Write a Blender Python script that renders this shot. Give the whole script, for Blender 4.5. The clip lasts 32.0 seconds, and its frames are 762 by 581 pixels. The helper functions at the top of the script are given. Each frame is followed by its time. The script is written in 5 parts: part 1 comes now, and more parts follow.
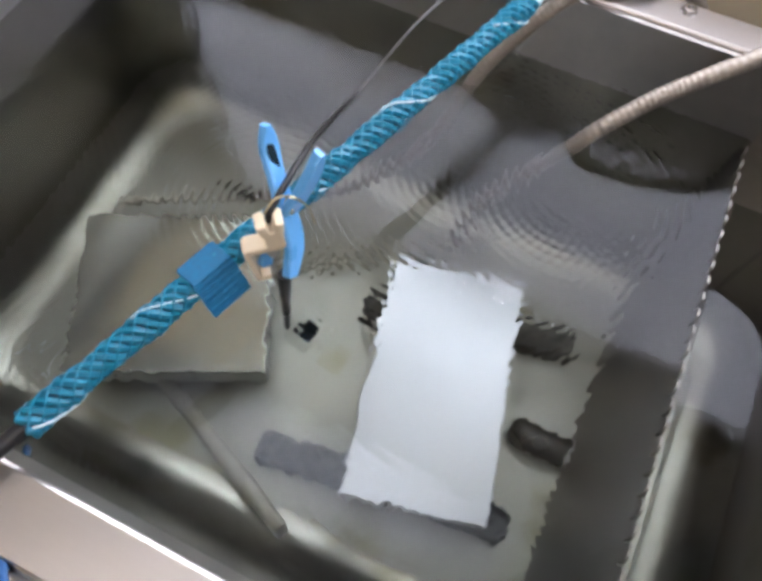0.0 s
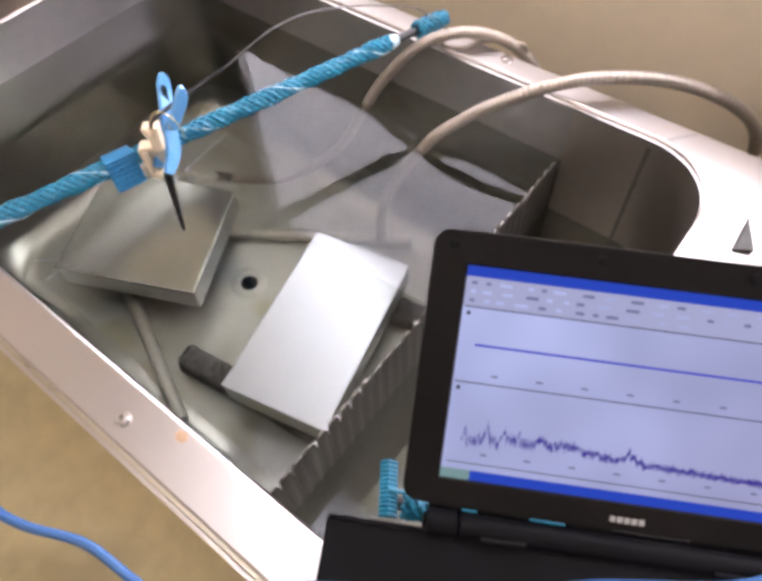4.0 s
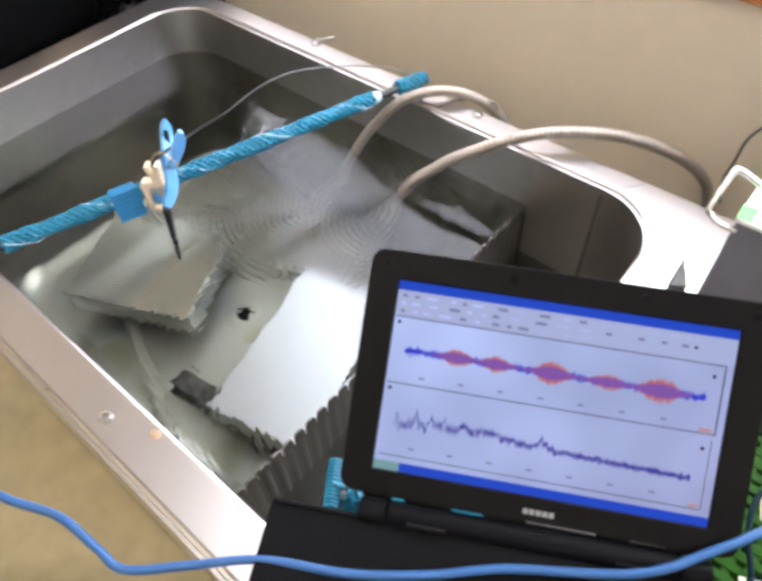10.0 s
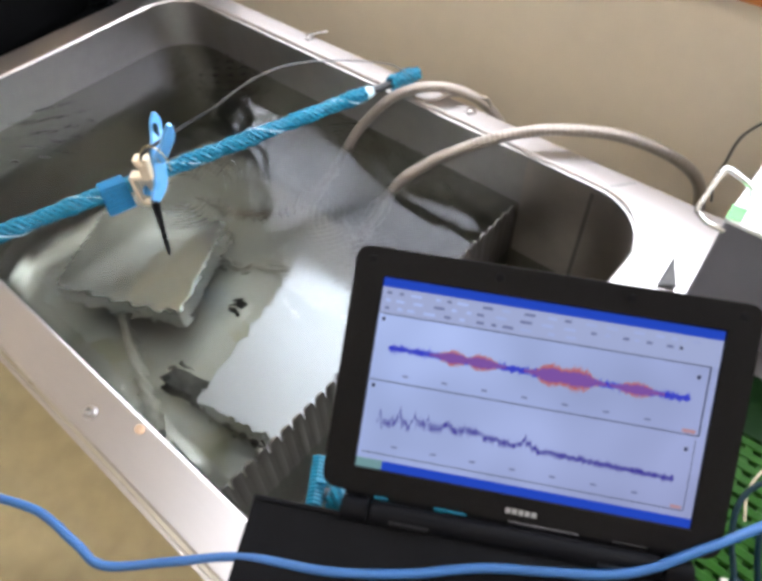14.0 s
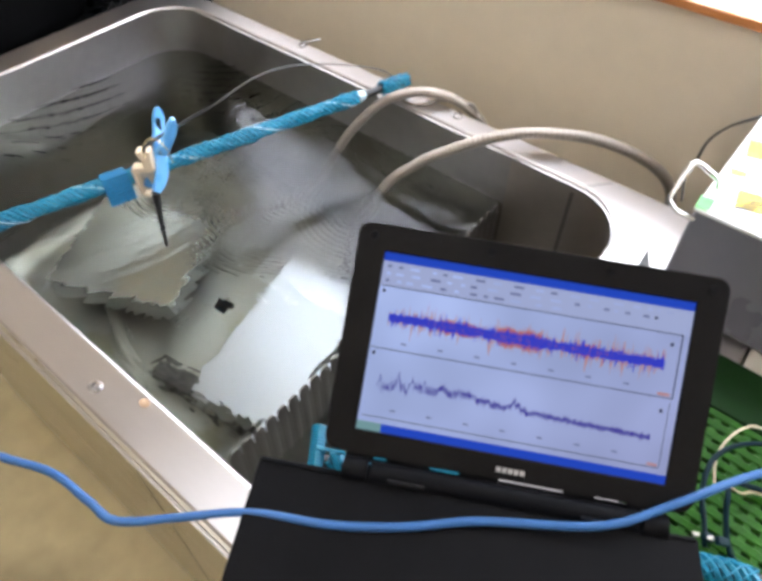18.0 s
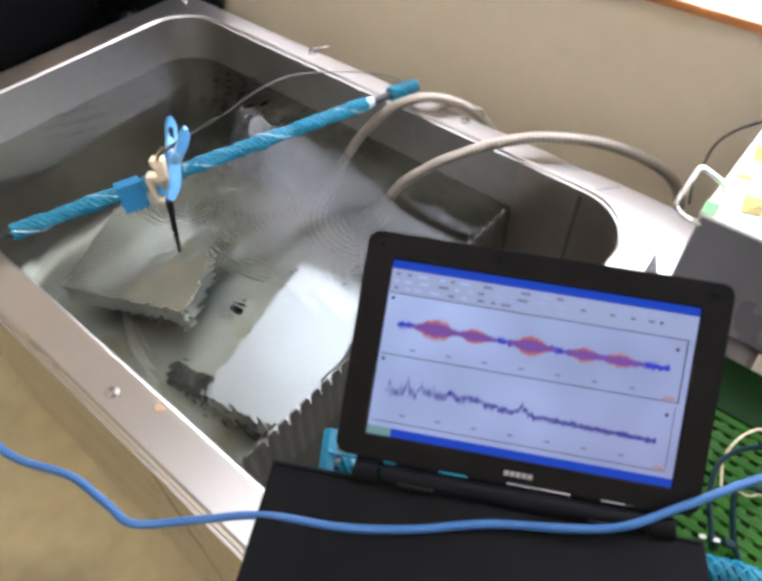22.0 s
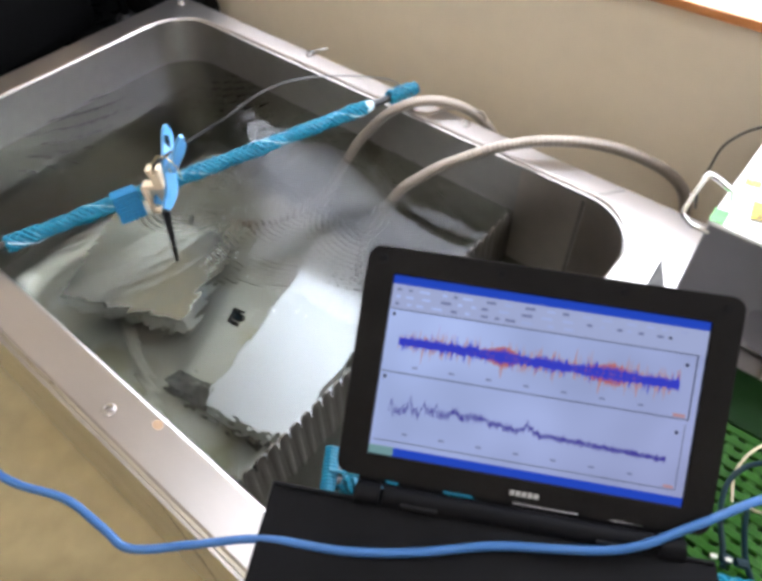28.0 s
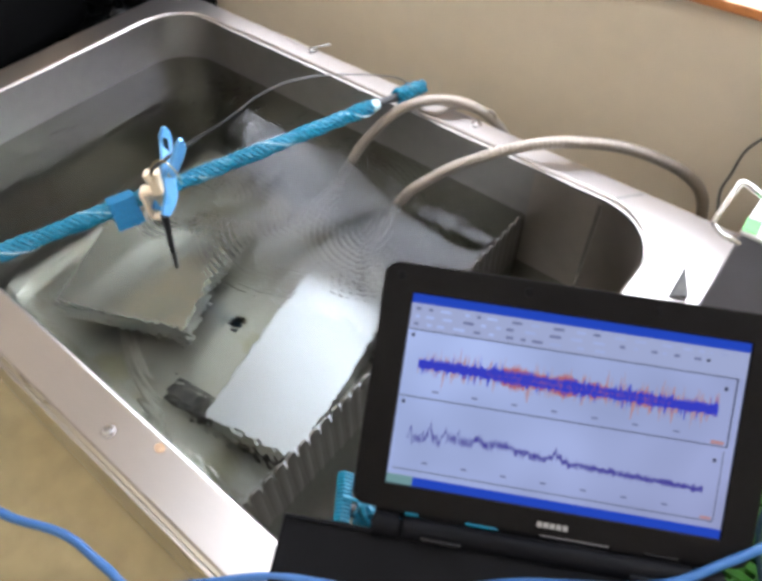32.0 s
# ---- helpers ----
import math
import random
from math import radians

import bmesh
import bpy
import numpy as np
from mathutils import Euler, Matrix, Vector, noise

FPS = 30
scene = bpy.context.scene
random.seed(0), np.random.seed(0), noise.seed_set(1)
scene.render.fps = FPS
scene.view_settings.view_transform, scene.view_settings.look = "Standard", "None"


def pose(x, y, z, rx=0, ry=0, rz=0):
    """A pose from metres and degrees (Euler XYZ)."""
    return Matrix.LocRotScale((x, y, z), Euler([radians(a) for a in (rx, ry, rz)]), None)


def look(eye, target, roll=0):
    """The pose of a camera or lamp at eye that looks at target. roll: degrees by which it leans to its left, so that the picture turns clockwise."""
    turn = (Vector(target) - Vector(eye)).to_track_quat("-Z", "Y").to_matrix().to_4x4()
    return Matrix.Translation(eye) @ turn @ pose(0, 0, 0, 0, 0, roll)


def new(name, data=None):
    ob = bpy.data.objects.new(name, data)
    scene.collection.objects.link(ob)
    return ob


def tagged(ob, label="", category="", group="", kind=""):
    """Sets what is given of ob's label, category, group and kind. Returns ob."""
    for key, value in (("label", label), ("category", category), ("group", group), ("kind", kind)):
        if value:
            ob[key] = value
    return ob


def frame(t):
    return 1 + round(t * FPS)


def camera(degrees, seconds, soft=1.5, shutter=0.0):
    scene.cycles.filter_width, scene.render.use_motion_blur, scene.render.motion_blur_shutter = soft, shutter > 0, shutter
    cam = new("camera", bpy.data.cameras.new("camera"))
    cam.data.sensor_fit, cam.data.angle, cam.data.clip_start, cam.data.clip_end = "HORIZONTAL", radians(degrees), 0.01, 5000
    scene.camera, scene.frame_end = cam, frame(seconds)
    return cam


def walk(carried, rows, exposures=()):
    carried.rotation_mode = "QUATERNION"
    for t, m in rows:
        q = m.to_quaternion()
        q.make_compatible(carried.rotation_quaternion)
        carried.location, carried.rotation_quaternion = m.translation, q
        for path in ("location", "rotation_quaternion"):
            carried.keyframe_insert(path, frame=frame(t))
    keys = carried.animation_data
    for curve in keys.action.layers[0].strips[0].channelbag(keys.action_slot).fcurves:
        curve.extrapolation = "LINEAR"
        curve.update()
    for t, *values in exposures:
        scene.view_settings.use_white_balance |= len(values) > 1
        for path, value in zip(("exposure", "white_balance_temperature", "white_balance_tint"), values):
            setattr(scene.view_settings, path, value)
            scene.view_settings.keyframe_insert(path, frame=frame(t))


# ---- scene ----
cam = camera(62.5, 32.0, soft=4.1)
PATH = [
    (0, (-0.0484, 0.0614, 0.3654), (-0.2067, 0.4416, -0.5459), 3.44),
    (0.5, (-0.0459, 0.0614, 0.3692), (-0.2097, 0.4432, -0.5404), 3.09),
    (1, (-0.0381, 0.0567, 0.3698), (-0.2174, 0.4477, -0.5329), 1.34),
    (1.5, (-0.0407, 0.0517, 0.3661), (-0.2188, 0.4550, -0.5315), 1.89),
    (2, (-0.0269, 0.0480, 0.3747), (-0.2051, 0.4503, -0.5233), 2.25),
    (2.5, (0.0343, 0.0369, 0.3898), (-0.1703, 0.4455, -0.4997), 1.45),
    (3, (0.1189, 0.0227, 0.4160), (-0.1535, 0.4299, -0.4557), -0.46),
    (3.5, (0.2158, 0.0006, 0.4332), (-0.1086, 0.4116, -0.4187), -1.56),
    (5.5, (0.3479, -0.0480, 0.4793), (-0.1078, 0.4298, -0.2717), -5.37),
    (6, (0.3551, -0.0502, 0.4830), (-0.0981, 0.4370, -0.2635), -4.56),
    (6.5, (0.3575, -0.0472, 0.4839), (-0.0946, 0.4375, -0.2649), -4.57),
    (7, (0.3604, -0.0423, 0.4837), (-0.0906, 0.4368, -0.2693), -4.64),
    (7.5, (0.3622, -0.0378, 0.4821), (-0.0863, 0.4357, -0.2760), -4.59),
    (8, (0.3618, -0.0352, 0.4803), (-0.0827, 0.4342, -0.2827), -4.34),
    (8.5, (0.3613, -0.0339, 0.4787), (-0.0798, 0.4325, -0.2881), -4.13),
    (9, (0.3618, -0.0329, 0.4774), (-0.0768, 0.4320, -0.2916), -3.99),
    (9.5, (0.3620, -0.0320, 0.4767), (-0.0745, 0.4325, -0.2938), -3.82),
    (10, (0.3612, -0.0314, 0.4763), (-0.0732, 0.4329, -0.2955), -3.58),
    (10.5, (0.3600, -0.0313, 0.4757), (-0.0721, 0.4334, -0.2972), -3.26),
    (11, (0.3594, -0.0314, 0.4753), (-0.0708, 0.4336, -0.2984), -3.01),
    (11.5, (0.3596, -0.0317, 0.4753), (-0.0696, 0.4337, -0.2988), -2.86),
    (12, (0.3600, -0.0319, 0.4754), (-0.0681, 0.4342, -0.2988), -2.75),
    (12.5, (0.3608, -0.0312, 0.4753), (-0.0666, 0.4350, -0.2994), -2.72),
    (13, (0.3624, -0.0290, 0.4750), (-0.0651, 0.4358, -0.3004), -2.75),
    (13.5, (0.3644, -0.0260, 0.4743), (-0.0634, 0.4376, -0.3015), -2.76),
    (14, (0.3664, -0.0234, 0.4740), (-0.0621, 0.4390, -0.3022), -2.81),
    (14.5, (0.3678, -0.0218, 0.4743), (-0.0620, 0.4382, -0.3027), -2.89),
    (16.5, (0.3669, -0.0450, 0.4778), (-0.0616, 0.4181, -0.2980), -2.68),
    (17, (0.3649, -0.0465, 0.4782), (-0.0597, 0.4179, -0.2989), -2.36),
    (17.5, (0.3824, -0.0672, 0.4755), (-0.0402, 0.4359, -0.2783), -0.29),
    (18, (0.3829, -0.0702, 0.4777), (-0.0317, 0.4358, -0.2787), 0.43),
    (18.5, (0.3846, -0.0716, 0.4796), (-0.0310, 0.4307, -0.2787), 0.18),
    (19, (0.3851, -0.0724, 0.4812), (-0.0324, 0.4269, -0.2780), -0.02),
    (19.5, (0.3848, -0.0728, 0.4826), (-0.0361, 0.4242, -0.2763), -0.29),
    (20, (0.3848, -0.0730, 0.4840), (-0.0398, 0.4226, -0.2737), -0.62),
    (20.5, (0.3853, -0.0730, 0.4858), (-0.0415, 0.4218, -0.2712), -0.87),
    (21, (0.3857, -0.0726, 0.4872), (-0.0417, 0.4216, -0.2698), -0.99),
    (21.5, (0.3855, -0.0718, 0.4879), (-0.0420, 0.4226, -0.2690), -1.02),
    (22, (0.3853, -0.0709, 0.4884), (-0.0425, 0.4239, -0.2680), -1.06),
    (22.5, (0.3857, -0.0703, 0.4891), (-0.0432, 0.4246, -0.2666), -1.13),
    (23, (0.3859, -0.0699, 0.4896), (-0.0437, 0.4254, -0.2654), -1.17),
    (23.5, (0.3853, -0.0691, 0.4902), (-0.0444, 0.4268, -0.2644), -1.20),
    (24, (0.3841, -0.0677, 0.4903), (-0.0457, 0.4286, -0.2641), -1.26),
    (24.5, (0.3825, -0.0660, 0.4901), (-0.0471, 0.4303, -0.2643), -1.28),
    (25, (0.3803, -0.0644, 0.4900), (-0.0488, 0.4314, -0.2650), -1.26),
    (25.5, (0.3779, -0.0626, 0.4896), (-0.0515, 0.4318, -0.2661), -1.27),
    (27.5, (0.3748, -0.0559, 0.4894), (-0.0521, 0.4335, -0.2710), -1.76),
    (28, (0.3737, -0.0556, 0.4891), (-0.0529, 0.4331, -0.2719), -1.84),
    (28.5, (0.3731, -0.0553, 0.4893), (-0.0526, 0.4331, -0.2724), -1.89),
    (29, (0.3728, -0.0545, 0.4897), (-0.0520, 0.4334, -0.2729), -1.96),
    (29.5, (0.3715, -0.0537, 0.4905), (-0.0521, 0.4340, -0.2728), -1.96),
    (30, (0.3694, -0.0534, 0.4910), (-0.0532, 0.4351, -0.2724), -1.87),
    (30.5, (0.3672, -0.0523, 0.4905), (-0.0554, 0.4366, -0.2727), -1.82),
    (31, (0.3641, -0.0497, 0.4899), (-0.0582, 0.4390, -0.2735), -1.87),
    (31.5, (0.3491, -0.0451, 0.4834), (-0.0706, 0.4422, -0.2824), -1.51),
    (32, (0.3405, -0.0400, 0.4792), (-0.0745, 0.4459, -0.2900), -1.60),
]
EXPOSURES = [(0, -0.95, 6150, 17), (2.0, -0.95, 6250, 19), (3.0, -0.7, 6450, 22), (5.5, -0.25, 6750, 25), (9.0, -0.25, 6650, 23),
             (10.5, -0.3, 6150, 13), (17, -0.46, 6150, 13), (32, -0.46, 6150, 13)]
walk(cam, [(t, look(eye, target, roll)) for t, eye, target, roll in PATH], EXPOSURES)

# ---- light ----
world = bpy.data.worlds.new("world")
scene.world = world
world.use_nodes = True
wt = world.node_tree
sky = wt.nodes.new("ShaderNodeTexSky")
sky.sky_type, sky.sun_disc = "NISHITA", False
sky.sun_elevation, sky.sun_rotation = radians(40), radians(20)
wt.nodes["Background"].inputs[1].default_value = 0.1
wt.links.new(sky.outputs[0], wt.nodes["Background"].inputs[0])
WINDOW_GLOW, TUBE_GLOW, FILL_GLOW = 13.5, 36.0, 24.0


# ---- materials ----
def mat(name, color, rough=0.5, metal=0.0, vary=0.12, scale=40.0, bump=0.0, stretch=(1, 1, 1), spec=0.5, rough_vary=0.1,
        stain=None, stain_at=0.62, stain_scale=6.0, emit=0.0):
    m = bpy.data.materials.new(name)
    m.use_nodes = True
    t = m.node_tree
    b = t.nodes["Principled BSDF"]
    b.inputs["Roughness"].default_value = rough
    b.inputs["Metallic"].default_value = metal
    b.inputs["Specular IOR Level"].default_value = spec
    co = t.nodes.new("ShaderNodeTexCoord")
    mp = t.nodes.new("ShaderNodeMapping")
    mp.inputs["Scale"].default_value = stretch
    t.links.new(co.outputs["Object"], mp.inputs[0])
    fine = t.nodes.new("ShaderNodeTexNoise")
    fine.inputs["Scale"].default_value, fine.inputs["Detail"].default_value = scale, 6
    t.links.new(mp.outputs[0], fine.inputs["Vector"])
    broad = t.nodes.new("ShaderNodeTexNoise")
    broad.inputs["Scale"].default_value, broad.inputs["Detail"].default_value = stain_scale, 4
    t.links.new(co.outputs["Object"], broad.inputs["Vector"])
    add = t.nodes.new("ShaderNodeMath")
    add.operation = "ADD"
    t.links.new(fine.outputs["Fac"], add.inputs[0])
    t.links.new(broad.outputs["Fac"], add.inputs[1])
    rng = t.nodes.new("ShaderNodeMapRange")
    rng.inputs["From Min"].default_value, rng.inputs["From Max"].default_value = 0.6, 1.4
    rng.inputs["To Min"].default_value, rng.inputs["To Max"].default_value = 1 - vary, 1 + vary
    t.links.new(add.outputs[0], rng.inputs["Value"])
    mul = t.nodes.new("ShaderNodeVectorMath")
    mul.operation = "SCALE"
    mul.inputs[0].default_value = color
    t.links.new(rng.outputs[0], mul.inputs["Scale"])
    out = mul.outputs[0]
    if stain:
        sr = t.nodes.new("ShaderNodeMapRange")
        sr.inputs["From Min"].default_value, sr.inputs["From Max"].default_value = stain_at, stain_at + 0.12
        t.links.new(broad.outputs["Fac"], sr.inputs["Value"])
        mx = t.nodes.new("ShaderNodeMix")
        mx.data_type = "RGBA"
        t.links.new(sr.outputs[0], mx.inputs[0])
        t.links.new(out, mx.inputs[6])
        mx.inputs[7].default_value = (*stain, 1)
        out = mx.outputs[2]
    t.links.new(out, b.inputs["Base Color"])
    rr = t.nodes.new("ShaderNodeMapRange")
    rr.inputs["From Min"].default_value, rr.inputs["From Max"].default_value = 0.3, 0.7
    rr.inputs["To Min"].default_value, rr.inputs["To Max"].default_value = max(rough - rough_vary, 0.02), min(rough + rough_vary, 1)
    t.links.new(fine.outputs["Fac"], rr.inputs["Value"])
    t.links.new(rr.outputs[0], b.inputs["Roughness"])
    if bump:
        bp = t.nodes.new("ShaderNodeBump")
        bp.inputs["Strength"].default_value, bp.inputs["Distance"].default_value = bump, 0.001
        t.links.new(fine.outputs["Fac"], bp.inputs["Height"])
        t.links.new(bp.outputs[0], b.inputs["Normal"])
    if emit:
        b.inputs["Emission Color"].default_value = (*color, 1)
        b.inputs["Emission Strength"].default_value = emit
    return m


def glow(name, color, strength=1.0, vary=0.0):
    m = bpy.data.materials.new(name)
    m.use_nodes = True
    t = m.node_tree
    t.nodes.remove(t.nodes["Principled BSDF"])
    e = t.nodes.new("ShaderNodeEmission")
    e.inputs[0].default_value, e.inputs[1].default_value = (*color, 1), strength
    t.links.new(e.outputs[0], t.nodes["Material Output"].inputs[0])
    if vary:
        co, nz, rg = (t.nodes.new(k) for k in ("ShaderNodeTexCoord", "ShaderNodeTexNoise", "ShaderNodeMapRange"))
        nz.inputs["Scale"].default_value, nz.inputs["Detail"].default_value = 14, 1
        rg.inputs["From Min"].default_value, rg.inputs["From Max"].default_value = 0.3, 0.7
        rg.inputs["To Min"].default_value, rg.inputs["To Max"].default_value = strength * (1 - vary), strength * (1 + vary)
        t.links.new(co.outputs["Object"], nz.inputs["Vector"])
        t.links.new(nz.outputs["Fac"], rg.inputs["Value"])
        t.links.new(rg.outputs[0], e.inputs[1])
    return m


M_RIM = mat("brushed_rim_steel", (0.55, 0.51, 0.49), 0.31, 1.0, 0.025, 60, 0.0, (1, 6, 6), rough_vary=0.0)
M_INNER = mat("tank_steel", (0.42, 0.40, 0.38), 0.40, 1.0, 0.10, 60, 0.03, (1, 1, 1), stain=(0.38, 0.35, 0.30), stain_at=0.6, rough_vary=0.04)
M_LINER = mat("lightened_liner_steel", (0.47, 0.42, 0.37), 0.42, 1.0, 0.10, 50, 0.02, rough_vary=0.03)
# wall steel below the waterline, darkened in colour to paint in its shade
M_WALL_SHADE = mat("shaded_basin_steel", (0.25, 0.24, 0.205), 0.33, 1.0, 0.12, 50, 0.03, stain=(0.16, 0.14, 0.095), stain_at=0.55, rough_vary=0.04)
# fillet steel, lightened to paint in the bright reflection along the curve
M_FILLET = mat("lit_fillet_steel", (0.37, 0.365, 0.335), 0.32, 1.0, 0.12, 50, 0.03, stain=(0.24, 0.225, 0.17), stain_at=0.58, rough_vary=0.04)
M_FLOORSTEEL = mat("tank_bottom_steel", (0.46, 0.46, 0.425), 0.46, 0.85, 0.12, 50, 0.05, stain=(0.37, 0.365, 0.28), stain_at=0.55, stain_scale=9.0)
# ochre tint in the casing colour paints in the floor's reflection
M_CASE = mat("casing_steel", (0.55, 0.51, 0.42), 0.35, 1.0, 0.08, 8, 0.05, (1, 1, 10))
M_BOX = mat("satin_box_steel", (0.58, 0.60, 0.66), 0.36, 1.0, 0.012, 30, 0.0, rough_vary=0.0)
M_LID2 = mat("dull_lid_steel", (0.50, 0.525, 0.515), 0.13, 0.92, 0.05, 30, 0.0, rough_vary=0.02)
M_BOXSIDE = mat("box_side_steel", (0.45, 0.46, 0.46), 0.35, 1.0, 0.12, 40, 0.05)
M_PLATE = mat("weir_plate_steel", (0.25, 0.235, 0.215), 0.5, 1.0, 0.2, 40, 0.05, (1, 10, 1))
M_ROD = mat("dull_rod_metal", (0.52, 0.50, 0.44), 0.6, 0.3, 0.35, 110, 0.6)
M_FOAM = mat("dark_foam", (0.16, 0.16, 0.155), 0.95, 0.0, 0.95, 130, 1.0)
M_HOLE = mat("drain_dark", (0.01, 0.01, 0.01), 0.6)
M_ROPE = mat("turquoise_mesh_sleeve", (0.006, 0.185, 0.30), 0.42, 0, 0.3, 300, 0.3)
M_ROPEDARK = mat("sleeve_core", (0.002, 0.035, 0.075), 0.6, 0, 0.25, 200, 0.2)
M_THREAD = mat("white_thread", (0.55, 0.72, 0.78), 0.6)
M_BLACKROD = mat("black_rod_plastic", (0.012, 0.012, 0.014), 0.4)
M_PEG = mat("light_blue_plastic", (0.13, 0.40, 0.78), 0.3, 0, 0.08, 60)
M_CREAM = mat("cream_plastic", (0.80, 0.67, 0.49), 0.4, 0, 0.08, 80)
M_SPRING = mat("clip_spring_metal", (0.6, 0.5, 0.3), 0.3, 1.0)
M_PROBE = mat("dark_probe_metal", (0.03, 0.03, 0.032), 0.3, 0.6)
M_HOSE = mat("braided_hose", (0.37, 0.325, 0.28), 0.42, 0.6, 0.25, 500, 0.5)
M_WIRE = mat("grey_wire", (0.09, 0.088, 0.085), 0.5)
M_BLACKWIRE = mat("black_wire", (0.012, 0.012, 0.012), 0.45)
M_SCREW = mat("bright_screw_steel", (0.55, 0.53, 0.52), 0.22, 1.0)
M_LAP = mat("black_laptop_plastic", (0.0085, 0.0078, 0.0078), 0.45, 0, 0.2, 200, 0.1, spec=0.055)
M_LAPDARK = mat("black_rubber", (0.005, 0.005, 0.006), 0.5, spec=0.06)
M_BOARD = mat("matt_black_board", (0.006, 0.0058, 0.0064), 0.6, 0, 0.35, 25, 0.05, spec=0.035)
M_CABLE = mat("blue_cable_jacket", (0.032, 0.105, 0.27), 0.42, 0, 0.06, 60, spec=0.3)
M_DEVBODY = mat("grey_blue_enamel", (0.155, 0.155, 0.18), 0.32, 0, 0.3, 8)
M_DEVTOP = mat("white_device_paint", (0.82, 0.82, 0.80), 0.45, 0, 0.04, 30)
M_YELLOW = mat("yellow_label", (0.78, 0.55, 0.005), 0.5, 0, 0.1, 60)
M_INK = mat("label_ink", (0.06, 0.05, 0.03), 0.6)
M_CHROME = mat("chrome_wire", (0.78, 0.77, 0.75), 0.18, 1.0)
M_GREEN = mat("bright_green_plastic", (0.018, 0.080, 0.005), 0.5, 0, 0.3, 60, spec=0.12)
M_GREENLEAF = mat("green_sticker_paper", (0.10, 0.42, 0.10), 0.5, 0, 0.2, 80)
M_GREENDK = mat("dark_green_plastic", (0.006, 0.026, 0.005), 0.6, 0, 0.2, 60, spec=0.12)
M_WALL = mat("beige_wall_paint", (0.75, 0.655, 0.51), 0.8, 0, 0.05, 30, 0.08, stain_scale=1.5)
M_ROOM = mat("pale_room_paint", (0.74, 0.70, 0.64), 0.85, 0, 0.05, 20, 0.05, stain_scale=1.0)
M_CEIL = mat("ceiling_board", (0.80, 0.79, 0.76), 0.9, 0, 0.05, 40, 0.05)
M_GROUND = mat("ochre_floor_vinyl", (0.405, 0.335, 0.185), 0.5, 0, 0.16, 25, 0.08, stain=(0.29, 0.235, 0.125), stain_at=0.58, stain_scale=4)
M_WOOD = mat("orange_varnished_wood", (0.46, 0.18, 0.055), 0.35, 0, 0.18, 30, 0.1, (1, 12, 12))
M_FRAME = mat("white_window_frame", (0.78, 0.78, 0.76), 0.5)
M_BLACKBAG = mat("black_nylon", (0.003, 0.003, 0.0032), 0.8, 0, 0.4, 120, 0.5, spec=0.03)
M_BLACKGLOSS = mat("black_gloss", (0.003, 0.0035, 0.004), 0.3, spec=0.10)
M_TEAL = mat("dark_teal_plastic", (0.004, 0.016, 0.023), 0.45, spec=0.1)
M_SIDE = mat("cream_laminate", (0.55, 0.50, 0.42), 0.45, 0, 0.06, 30)
M_CAPSULE = mat("dark_capsule_steel", (0.10, 0.10, 0.10), 0.25, 0.8)
M_TAB = mat("grey_tab_metal", (0.11, 0.108, 0.105), 0.5, 0.0, 0.25, 120, 0.1, spec=0.2)
M_STAIN = mat("orange_mark", (0.46, 0.31, 0.20), 0.6)
M_SKY = glow("window_daylight", (0.93, 0.96, 1.0), WINDOW_GLOW)
M_TUBE = glow("lamp_tube", (1.0, 0.95, 0.88), TUBE_GLOW)
M_LCD = glow("lit_screen", (0.52, 0.61, 0.97), 1.0, 0.14)
# screen colour dims to the lower right, painting in its viewing-angle falloff
t_ = M_LCD.node_tree
co_, mp_, gr_, mr_, mx_ = (t_.nodes.new(k) for k in ("ShaderNodeTexCoord", "ShaderNodeMapping", "ShaderNodeTexGradient", "ShaderNodeMapRange", "ShaderNodeMix"))
mp_.inputs["Location"].default_value, mp_.inputs["Scale"].default_value = (0.30, 0.18, 0.0), (3.4, -3.2, 0.0)
gr_.gradient_type, mx_.data_type = "DIAGONAL", "RGBA"
mr_.inputs["From Min"].default_value, mr_.inputs["From Max"].default_value = 0.05, 0.62
mx_.inputs[6].default_value, mx_.inputs[7].default_value = (0.53, 0.64, 1.0, 1), (0.36, 0.38, 0.60, 1)
for a_, b_ in ((co_.outputs["Object"], mp_.inputs[0]), (mp_.outputs[0], gr_.inputs[0]), (gr_.outputs["Fac"], mr_.inputs["Value"]), (mr_.outputs[0], mx_.inputs[0]), (mx_.outputs[2], t_.nodes["Emission"].inputs[0])):
    t_.links.new(a_, b_)
M_LCDBAR = glow("lit_toolbar", (0.50, 0.565, 0.84), 0.95)
M_LCDBLUE = glow("lit_blue_bar", (0.03, 0.095, 0.70), 0.9)
M_LCDLINE = glow("lit_dark_line", (0.03, 0.03, 0.07), 0.9)
M_LCDTRACE = glow("lit_blue_trace", (0.06, 0.075, 0.74), 0.9)
M_LCDDARKTRACE = glow("lit_indigo_trace", (0.085, 0.07, 0.42), 0.9)
M_LCDRED = glow("lit_orange_trace", (0.68, 0.20, 0.17), 0.9)
M_LCDGREY = glow("lit_grey_text", (0.24, 0.27, 0.48), 0.9)
M_LCDPEAK = glow("lit_pale_orange", (0.66, 0.36, 0.36), 0.9)
M_LCDMIX = glow("lit_violet_trace", (0.30, 0.13, 0.50), 0.9)
M_LCDGREEN = glow("lit_green_button", (0.25, 0.45, 0.45), 0.9)



